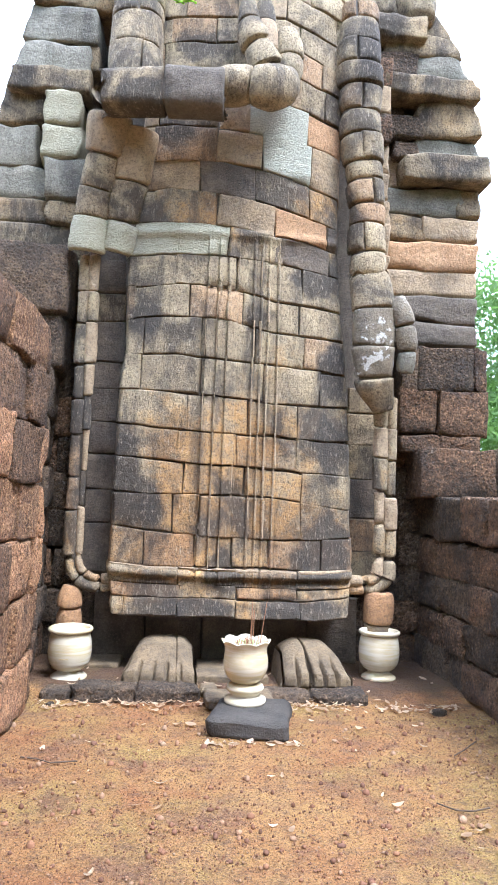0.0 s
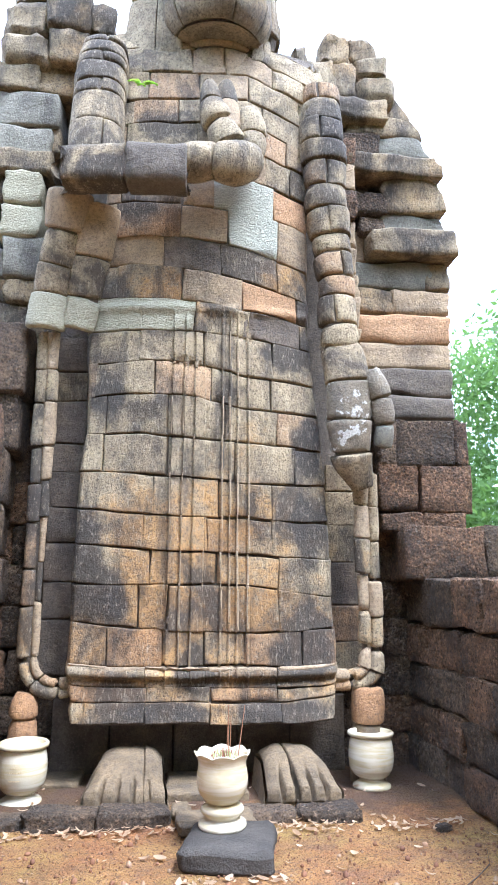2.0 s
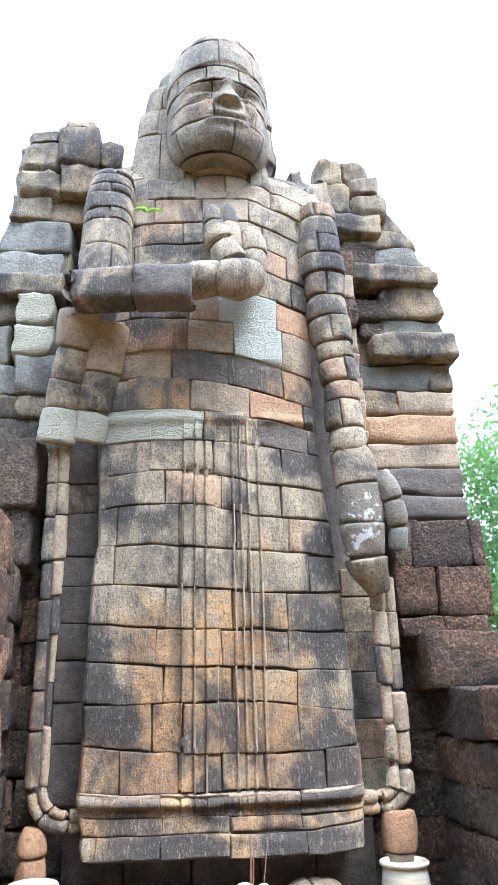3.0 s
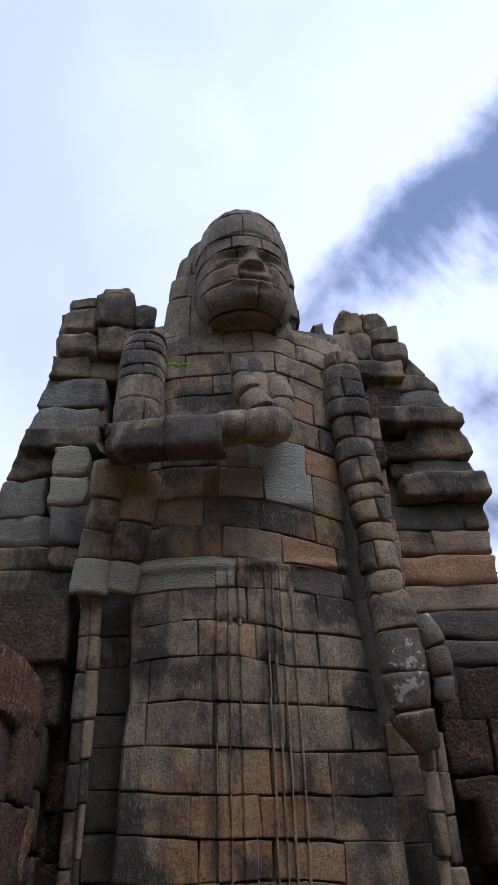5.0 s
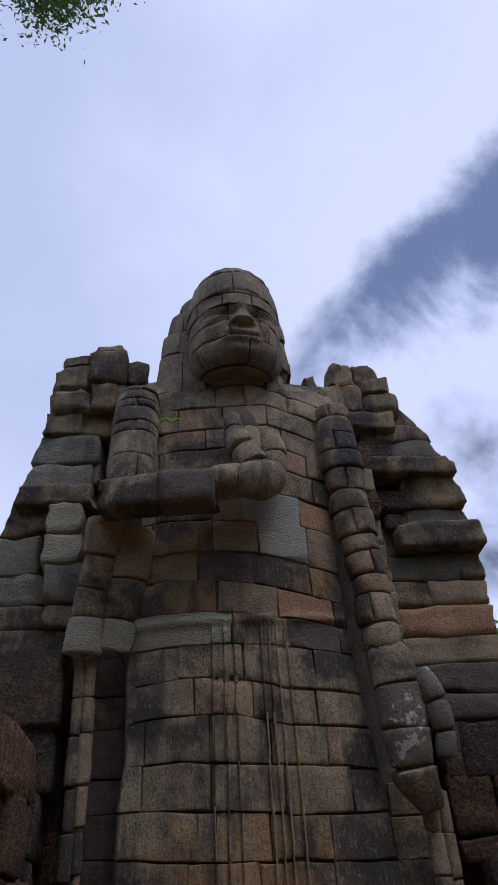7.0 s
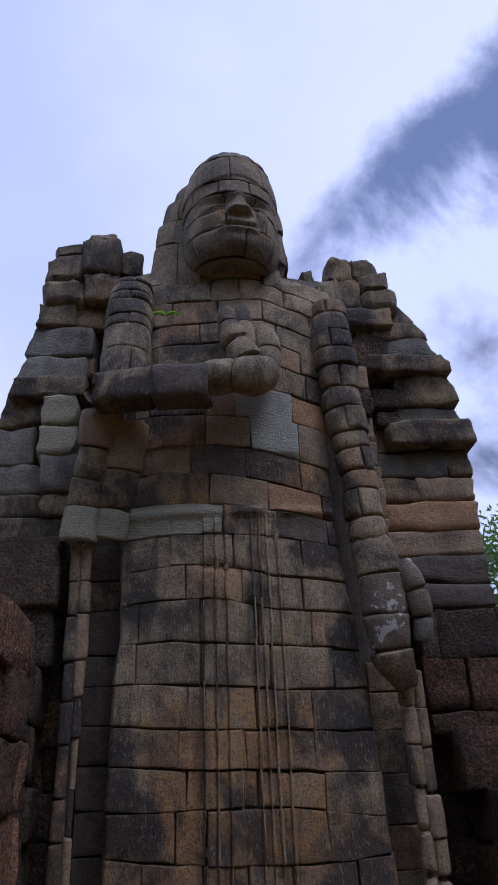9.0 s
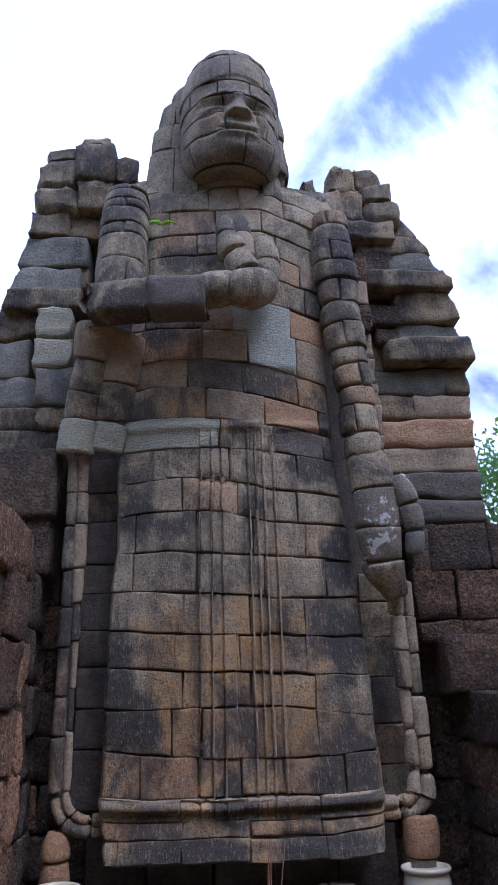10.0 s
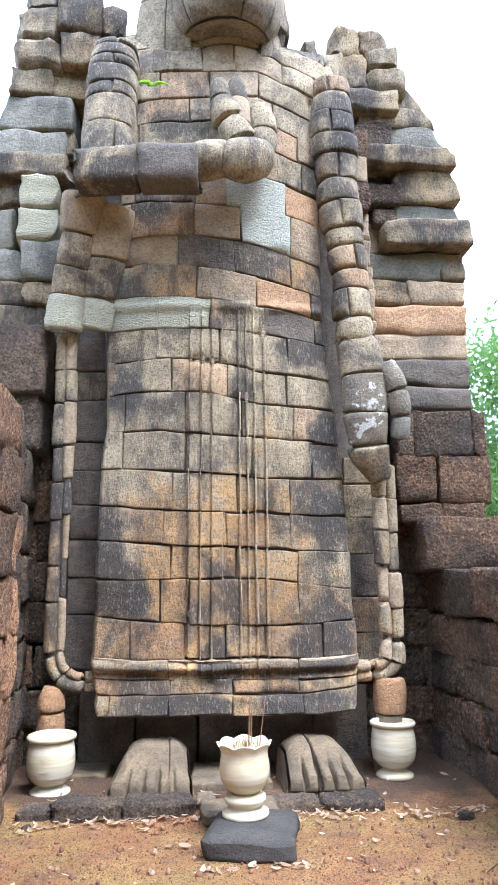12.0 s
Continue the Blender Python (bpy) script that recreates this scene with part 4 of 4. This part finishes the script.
for z0, z1, x0, x1, y, rim in ((5.06, 5.30, -1.51, -1.10, 5.46, 0.07), (5.28, 5.60, -1.50, -1.12, 5.48, 0.09), (5.56, 5.74, -1.40, -1.10, 5.52, 0.08), (5.08, 5.36, -1.12, -0.82, 5.48, 0.03), (5.34, 5.72, -1.15, -0.80, 5.44, 0.04), (5.70, 5.82, -1.10, -0.84, 5.48, 0.05), (5.34, 5.61, -0.82, -0.62, 5.50, 0.04)):
    block(wing_l, x0, x1, y, y + 0.9, z0, z1, STONE_PIECE, rng.normal(0, 2), 0.04, rim)

crest = thing("wall_crest", "broken sandstone blocks along the shoulder line", "wall", "structure")
for x0, x1, y, z0, z1, rim in ((-0.80, -0.45, 5.40, 4.95, 5.28, 0.025), (-0.62, -0.2, 5.45, 5.0, 5.30, 0.025), (0.58, 0.80, 5.46, 4.95, 5.26, 0.04), (0.78, 0.93, 5.46, 4.95, 5.36, 0.06), (0.88, 1.12, 5.48, 4.9, 5.28, 0.05),
                               (1.06, 1.56, 5.50, 4.78, 4.98, 0.03), (1.10, 1.34, 5.52, 4.98, 5.28, 0.03), (1.34, 1.67, 5.52, 4.96, 5.20, 0.06), (1.32, 1.66, 5.54, 5.18, 5.38, 0.07), (1.06, 1.33, 5.52, 5.26, 5.57, 0.07), (1.26, 1.54, 5.56, 5.32, 5.53, 0.07)):
    block(crest, x0, x1, y, y + 0.8, z0, z1, STONE_PIECE, rng.normal(0, 3), 0.045, rim)

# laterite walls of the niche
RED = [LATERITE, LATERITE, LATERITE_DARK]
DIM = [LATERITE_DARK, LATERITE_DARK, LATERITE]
LIT = [LATERITE_LIT, LATERITE_LIT, LATERITE]
niche_back = thing("wall_north", "dark pitted laterite wall at the back of the niche", "wall", "structure")
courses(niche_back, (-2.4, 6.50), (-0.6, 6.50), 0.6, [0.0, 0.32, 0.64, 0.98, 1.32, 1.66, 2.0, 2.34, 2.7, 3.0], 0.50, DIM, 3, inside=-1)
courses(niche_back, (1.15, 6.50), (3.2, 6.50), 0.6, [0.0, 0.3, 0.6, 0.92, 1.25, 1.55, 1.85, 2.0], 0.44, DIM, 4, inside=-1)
courses(niche_back, (1.80, 6.22), (2.60, 6.22), 0.6, [1.96, 2.13, 2.54, 2.94], 0.50, RED, 5, inside=-1)
block(niche_back, -1.75, -1.06, 5.12, 5.6, 2.42, 2.92, LATERITE_DARK, 0, 0.03, 0.02, "laterite_block")
block(niche_back, -1.60, -1.08, 5.15, 5.6, 2.02, 2.42, LATERITE_DARK, 0, 0.03, 0.02, "laterite_block")

# east wall, mostly of the darker laterite
niche_right = thing("wall_side_east", "low dark laterite block wall along the niche", "wall", "structure")
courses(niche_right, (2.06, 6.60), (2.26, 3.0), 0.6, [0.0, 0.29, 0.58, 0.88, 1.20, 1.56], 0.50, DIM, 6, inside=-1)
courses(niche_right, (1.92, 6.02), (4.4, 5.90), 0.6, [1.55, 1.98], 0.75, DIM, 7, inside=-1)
# its inner face is painted as sunlit through the lighter laterite
niche_left = thing("wall_side_west", "reddish laterite block wall along the niche", "wall", "structure")
courses(niche_left, (-1.14, 1.6), (-1.13, 5.25), 0.7, [0.0, 0.36, 0.76, 1.16, 1.55, 1.95, 2.34, 2.70], 0.70, LIT, 8, inside=-1)
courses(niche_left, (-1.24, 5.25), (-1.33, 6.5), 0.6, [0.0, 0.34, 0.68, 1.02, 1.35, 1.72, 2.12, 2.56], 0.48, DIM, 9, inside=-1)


# ---- offerings before the feet ----
def lathe(profile, turns=40, scallop=None):
    """A turned mesh from (radius, height) pairs; scallop(angle, index) moves each ring's points up and out."""
    bm = bmesh.new()
    rings = []
    for i, (r, z) in enumerate(profile):
        ring = []
        for k in range(turns):
            a = 2 * math.pi * k / turns
            dr, dz = scallop(a, i) if scallop else (0, 0)
            ring.append(bm.verts.new(((r + dr) * math.cos(a), (r + dr) * math.sin(a), z + dz)))
        rings.append(ring)
    for p, q in zip(rings, rings[1:]):
        for k in range(turns):
            bm.faces.new((p[k], p[(k + 1) % turns], q[(k + 1) % turns], q[k]))
    bm.faces.new(rings[0][::-1])
    bm.faces.new(rings[-1])
    for f in bm.faces:
        f.smooth = len(f.verts) == 4
    return bm


GILT = simple("faded_gilt", (0.52, 0.40, 0.20), (0.62, 0.52, 0.34), 0.5, 50)


def plain_pot(x, y, z, lean, turn, label):
    pot = thing("offering_pot", label, "pot", group="pots before the figure")
    foot = [(0.045, 0.0), (0.112, 0.0), (0.118, 0.008), (0.116, 0.022), (0.095, 0.036), (0.076, 0.048), (0.074, 0.062)]
    bowl = [(0.070, 0.058), (0.090, 0.066), (0.112, 0.084), (0.124, 0.104), (0.128, 0.108), (0.129, 0.116), (0.134, 0.130), (0.140, 0.170), (0.139, 0.215), (0.134, 0.255),
            (0.127, 0.290), (0.124, 0.305), (0.122, 0.30), (0.112, 0.29), (0.118, 0.24), (0.122, 0.18), (0.10, 0.11), (0.02, 0.10)]
    rim = [(0.118, 0.298), (0.127, 0.300), (0.139, 0.306), (0.144, 0.314), (0.143, 0.324), (0.136, 0.331), (0.126, 0.331), (0.118, 0.324), (0.115, 0.306)]
    part("foot", lathe(foot), CERAMIC, pot)
    part("bowl", lathe(bowl), CERAMIC, pot)
    part("rim", lathe(rim), CERAMIC, pot)
    for row_z, start, width in ((0.215, -1.78, 0.34), (0.192, -1.86, 0.56), (0.150, -1.80, 0.44)):
        bm = bmesh.new()
        rings = []
        for k in range(9):
            a = start + turn + width * k / 8
            rings.append([bm.verts.new((r * math.cos(a), r * math.sin(a), row_z + dz)) for r, dz in ((0.1408, 0.0), (0.1408, 0.007))])
        for p, q in zip(rings, rings[1:]):
            bm.faces.new((p[0], q[0], q[1], p[1]))
        part("lettering", bm, GILT, pot, "faded gilt line of writing")
    pot.matrix_basis = pose(x, y, z, lean, 0, 0) @ Matrix.Scale(1.21, 4)
    return pot


plain_pot(-0.955, 5.735, 0.030, 1.0, -0.1, "cream glazed ceramic pot with a round foot on the soil")
plain_pot(1.566, 5.91, 0.030, -1.0, 0.25, "cream glazed ceramic pot with faint yellow bands on the soil")


def petal_rim(a, i):
    k = max(0.0, (i - 9) / 4) if i < 14 else max(0.0, (17 - i) / 4)
    w = abs(math.sin(4 * a))
    return 0.004 * k * w, 0.018 * k * (w - 0.5)


incense_pot = thing("incense_pot", "cream ceramic pot with a petal rim holding incense", "pot", group="pots before the figure")
part("foot", lathe([(0.04, 0.0), (0.118, 0.0), (0.124, 0.010), (0.122, 0.026), (0.100, 0.036), (0.082, 0.046), (0.086, 0.058), (0.104, 0.070), (0.112, 0.086), (0.106, 0.102), (0.084, 0.112), (0.066, 0.118), (0.06, 0.12)]), CERAMIC, incense_pot)
bowl = part("bowl", lathe([(0.058, 0.114), (0.070, 0.118), (0.084, 0.126), (0.100, 0.140), (0.118, 0.165), (0.130, 0.200), (0.133, 0.235), (0.129, 0.270), (0.124, 0.296), (0.124, 0.316),
                           (0.130, 0.334), (0.138, 0.348), (0.142, 0.356), (0.143, 0.360), (0.136, 0.360), (0.128, 0.350), (0.118, 0.330), (0.112, 0.30), (0.02, 0.298)], 64, petal_rim), CERAMIC, incense_pot)
part("ash", lathe([(0.112, 0.318), (0.085, 0.328), (0.05, 0.334), (0.01, 0.336)], 24), ASH, incense_pot)
incense_pot.matrix_basis = pose(0.372, 4.83, 0.128, 0, -1.0, 20) @ Matrix.Scale(1.14, 4)


def rod(p, q, r0, r1, sides=6):
    bm = bmesh.new()
    d = (Vector(q) - Vector(p))
    u = d.orthogonal().normalized()
    w = d.normalized().cross(u)
    rings = []
    for c, r in ((Vector(p), r0), (Vector(q), r1)):
        rings.append([bm.verts.new(c + r * (math.cos(6.2832 * k / sides) * u + math.sin(6.2832 * k / sides) * w)) for k in range(sides)])
    for k in range(sides):
        bm.faces.new((rings[0][k], rings[0][(k + 1) % sides], rings[1][(k + 1) % sides], rings[1][k]))
    bm.faces.new(rings[1])
    return bm


for i, (dx, dy, top, lx) in enumerate(((0.030, 0.01, 0.60, 0.0), (0.036, -0.01, 0.54, 0.018), (0.085, 0.0, 0.60, 0.105), (0.02, 0.02, 0.50, 0.02))):
    stick = tagged(new("incense_stick"), "thin burnt-down incense stick standing in the pot", "incense", "incense in the pot")
    part("rod", rod((0.372 + dx, 4.83 + dy, 0.49), (0.372 + dx + lx * 0.4, 4.83 + dy, 0.20 + top), 0.003, 0.0024), STICK, stick)
stubs = Carving()
for i in range(46):
    a, r = rng.uniform(0, 6.28), rng.uniform(0, 0.10)
    x, y = 0.372 + r * math.cos(a), 4.83 + r * math.sin(a)
    h = rng.uniform(0.015, 0.05)
    lean = rng.normal(0, 0.012, 2)
    k = np.linspace(0, 2 * np.pi, 6)
    ring = np.stack([np.cos(k), np.sin(k), 0 * k], -1) * 0.0026
    stubs.grid(np.stack([ring + (x, y, 0.49), ring + (x + lean[0], y + lean[1], 0.51 + h)], 1), STALK if rng.random() < 0.6 else STICK)
tagged(new("incense_stubs", stubs.mesh("incense_stubs")), "many short pale incense stubs and stalks in ash", "incense", kind="stuff")

# slab under the incense pot, ledge stones before the feet
slab = tagged(new("stone_slab", block_mesh("stone_slab", (0.50, 0.50, 0.13), SLATE, 501, 0.022, 0.03)), "dark slate slab lying on the soil", "slab")
slab.matrix_basis = pose(0.41, 4.70, 0.062, 1.0, 0, -8)
under_slab = tagged(new("stone_slab", block_mesh("stone_slab", (0.50, 0.32, 0.08), FOOT, 502, 0.02, 0.02)), "flat brown stone slab behind the incense pot", "slab")
under_slab.matrix_basis = pose(0.36, 5.22, 0.04, 0, 0, 4)
ledge = thing("ledge", "row of worn laterite kerb stones before the feet", "kerb", "structure")
for x0, x1, y0, z1, mat in ((-1.08, -0.86, 5.26, 0.06, LATERITE_DARK), (-0.85, -0.40, 5.22, 0.10, LATERITE_DARK), (-0.385, 0.06, 5.26, 0.09, LATERITE_DARK), (0.07, 0.20, 5.36, 0.07, FOOT),
                            (0.56, 0.90, 5.26, 0.06, LATERITE_DARK), (0.91, 1.34, 5.26, 0.065, LATERITE_DARK)):
    block(ledge, x0, x1, y0, y0 + 0.24, -0.05, z1, mat, rng.normal(0, 2.0), 0.03, 0.02, "kerb_stone", plan=False)
for x0, x1, y0, z1 in ((0.04, 0.62, 5.62, 0.10), (-1.0, -0.6, 6.0, 0.08)):
    block(ledge, x0, x1, y0, y0 + 0.6, -0.05, z1, FOOT, 0, 0.015, 0.012, "kerb_stone", plan=False)


# ---- litter ----
def leaf(c, at, length, width, turn, pitch, curl, mat, lift=0.0):
    s = np.linspace(0, 1, 5)[:, None]
    w = np.linspace(-1, 1, 3)[None, :]
    half = width * np.sin(np.pi * (0.06 + 0.88 * s)) ** 0.8
    x = half * w
    y = length * (s - 0.5) + 0 * w
    z = curl * length * ((2 * s - 1) ** 2) + 0.35 * np.abs(x) * curl * 6
    p = np.stack([x, y, z], -1)
    m = np.array(Euler((pitch, rng.uniform(-0.4, 0.4), turn)).to_matrix())
    q = p @ m.T
    if lift is not None:
        q[..., 2] -= q[..., 2].min()
    c.grid(q + np.array(at), mat)


litter = Carving()
for i in range(330):
    if i < 270:
        x = rng.uniform(-1.1, 2.0)
        y = rng.normal(5.16, 0.07) if rng.random() < 0.75 else rng.uniform(5.0, 6.1)
        if 0.10 < x < 0.70 and 4.42 < y < 5.2:
            y = 4.42 - rng.random() * 0.08
    else:
        x, y = rng.uniform(-1.1, 2.1), rng.uniform(1.8, 5.1)
    z = 0.012 + 0.045 * min(1, max(0, (y - 5.25) / 0.3))
    l = rng.uniform(0.03, 0.08)
    leaf(litter, (x, y, z), l, l * rng.uniform(0.14, 0.26), rng.uniform(0, 6.28), rng.uniform(-0.3, 0.3), rng.uniform(0.02, 0.25), DRY)
tagged(new("leaf_litter", litter.mesh("leaf_litter")), "dry curled tan leaves scattered on the soil", "leaves", kind="stuff")

def pebbles():
    m = Mat("red_grit", 0.95)
    r = m.island()
    m.colour(m.mix(m.noise(40.0, 4, 0.7), m.ramp(r, (0.0, (0.10, 0.05, 0.032)), (0.35, (0.26, 0.12, 0.062)), (0.75, (0.42, 0.21, 0.10)), (1.0, (0.55, 0.40, 0.25))), (0.20, 0.10, 0.06)))
    m.bump(m.noise(120.0, 4, 0.7), 0.003, 0.8)
    return m.m


GRIT = pebbles()
grit = Carving()
k1, k2 = np.meshgrid(np.linspace(0, 2 * np.pi, 6), np.linspace(0.1, np.pi - 0.1, 4), indexing="ij")
ball = np.stack([np.cos(k1) * np.sin(k2), np.sin(k1) * np.sin(k2), np.cos(k2)], -1)
for i in range(9000):
    r = min(0.020, rng.pareto(2.4) * 0.0026 + 0.0024)
    at = np.array([rng.uniform(-1.12, 2.1), 5.35 - 2.9 * rng.random() ** 0.8, 0.006])
    at[2] += 0.012 * float(field(at * (1, 1, 0), 1.7)) + 0.008 * float(field(at * (1, 1, 0), 6.0))
    grit.grid(ball * r * rng.uniform(0.6, 1.3, 3) + at, GRIT)
tagged(new("gravel", grit.mesh("gravel")), "small reddish laterite pebbles and grit", "gravel", kind="stuff")

for pts in (((-0.92, 4.10), (-0.82, 4.07), (-0.74, 4.02), (-0.60, 4.05)), ((1.58, 4.20), (1.68, 4.30), (1.82, 4.46), (1.90, 4.68)), ((1.25, 3.55), (1.32, 3.47), (1.40, 3.46), (1.50, 3.50))):
    c = Carving()
    k = np.linspace(0, 2 * np.pi, 7)
    c.grid(np.stack([np.stack([0 * k + x, y + 0.004 * np.cos(k), 0.018 + 0.004 * np.sin(k)], -1) for x, y in pts], 1), TWIG)
    tagged(new("twig", c.mesh("twig")), "thin dry brown twig lying on the soil", "twig", "fallen twigs")

for x, y, r, turn in ((1.79, 5.06, 0.045, 20), (-0.97, 5.12, 0.028, 70)):
    size = (2.2 * r, 1.5 * r, 1.0 * r)
    rock = tagged(new("loose_stone", block_mesh("loose_stone", size, LATERITE_DARK, int(1000 * r), 0.35 * r, 0.4 * r)), "small dark rough stone lying on the soil", "stone", "loose stones")
    rock.matrix_basis = pose(x, y, 0.32 * r, 0, 0, turn)

# little fern rooted in a joint of the chest
fern = thing("fern", "small bright green fern growing from a stone joint", "plant")
for k in range(7):
    c = Carving()
    a = rng.uniform(-1.4, 1.4)
    for s in range(6):
        for side in (-1, 1):
            base = metres((-0.36, 4.97, 4.57))
            d = np.array([math.sin(a), -0.55, 0.35 + 0.25 * math.cos(a)])
            at = base + d * 0.024 * (s + 1) + np.array([0, 0, -0.0035 * s * s])
            leaf(c, at, 0.042 - 0.004 * s, 0.012, a + side * 1.0, 0.4, 0.1, FERN, None)
    part("frond", c.mesh("frond"), None, fern)


# ---- trees ----
def tree(x, y, height, reach, low, count, size, seed, label, lean=0.0):
    r = np.random.default_rng(seed)
    t = thing("tree", label, "tree", group="trees round the ruin")
    c = Carving()
    k = np.linspace(0, 2 * np.pi, 9)

    def limb(p, q, r0, r1):
        p, q = np.array(p), np.array(q)
        rows = []
        for s in np.linspace(0, 1, 6):
            w = p + (q - p) * s + r.normal(0, 0.06, 3) * (0 < s < 1) * r0 * 4
            rad = r0 + (r1 - r0) * s
            rows.append(np.stack([w[0] + rad * np.cos(k), w[1] + rad * np.sin(k), w[2] + 0 * k], -1))
        c.grid(np.stack(rows, 1), BARK)

    base = (x, y, -0.1)
    fork = (x + r.normal(0, 0.2), y + r.normal(0, 0.2), height * (0.7 if lean else 0.45))
    limb(base, fork, 0.035 * height * 0.6, 0.02 * height * 0.6)
    x += lean
    for i in range(9):
        a = 6.283 * i / 9 + r.uniform(-0.3, 0.3)
        q = (x + reach * 0.7 * math.cos(a) * r.uniform(0.4, 1), y + reach * 0.7 * math.sin(a) * r.uniform(0.4, 1), height * r.uniform(max(low, 0.85 if lean else 0), 0.95))
        limb(fork, q, 0.010 * height, 0.003 * height)
    part("trunk", c.mesh("trunk"), None, t)
    crown = Carving()
    clumps = []
    for i in range(46):
        a, e = r.uniform(0, 6.283), r.uniform(-1, 1)
        s = reach * r.uniform(0.45, 1.0)
        clumps.append((x + s * math.cos(a) * math.sqrt(1 - e * e), y + s * math.sin(a) * math.sqrt(1 - e * e), height * (low + 1) / 2 + e * height * (1 - low) / 2))
    n = count
    pick = np.array(clumps)[r.integers(len(clumps), size=n)]
    pos = pick + r.normal(0, reach * 0.16, (n, 3))
    d1 = r.normal(0, 1, (n, 3))
    d1 /= np.linalg.norm(d1, axis=1, keepdims=True)
    d2 = np.cross(d1, r.normal(0, 1, (n, 3)))
    d2 /= np.linalg.norm(d2, axis=1, keepdims=True)
    ln = (size * r.uniform(0.6, 1.3, n))[:, None]
    v = np.stack([pos - d1 * ln, pos + d2 * ln * 0.42 - d1 * ln * 0.1, pos + d1 * ln, pos - d2 * ln * 0.42 - d1 * ln * 0.1], 1).reshape(-1, 3)
    crown.v.append(v)
    crown.f.append(np.arange(4 * n).reshape(n, 4))
    crown.mats = [LEAF]
    crown.m.append(np.zeros(n, int))
    part("crown", crown.mesh("crown"), None, t)


tree(9.0, 17.8, 8.2, 2.7, 0.14, 11000, 0.11, 21, "leafy green tree behind the laterite wall")
tree(12.0, 20.5, 10.5, 3.2, 0.12, 10000, 0.13, 22, "taller leafy green tree behind the ruin")
tree(7.6, 23.0, 7.4, 2.8, 0.10, 9000, 0.13, 23, "low leafy green tree beyond the ruin")
tree(-10.5, 7.8, 35.0, 2.9, 0.628, 60000, 0.09, 24, "tall tree whose dark crown hangs over the ruin", 6.4)
# unseen ring of trees, added to cut the light on the figure's front
for i, (x, y, h) in enumerate(((-9, -6, 11), (-4, -11, 13), (2, -13, 12), (7, -10, 13), (11, -4, 11), (-11, 1, 10), (13, 5, 9))):
    tree(x, y, h, 4.4, 0.12, 12000, 0.28, 40 + i, "broad green tree out of view, added to block low sky light")
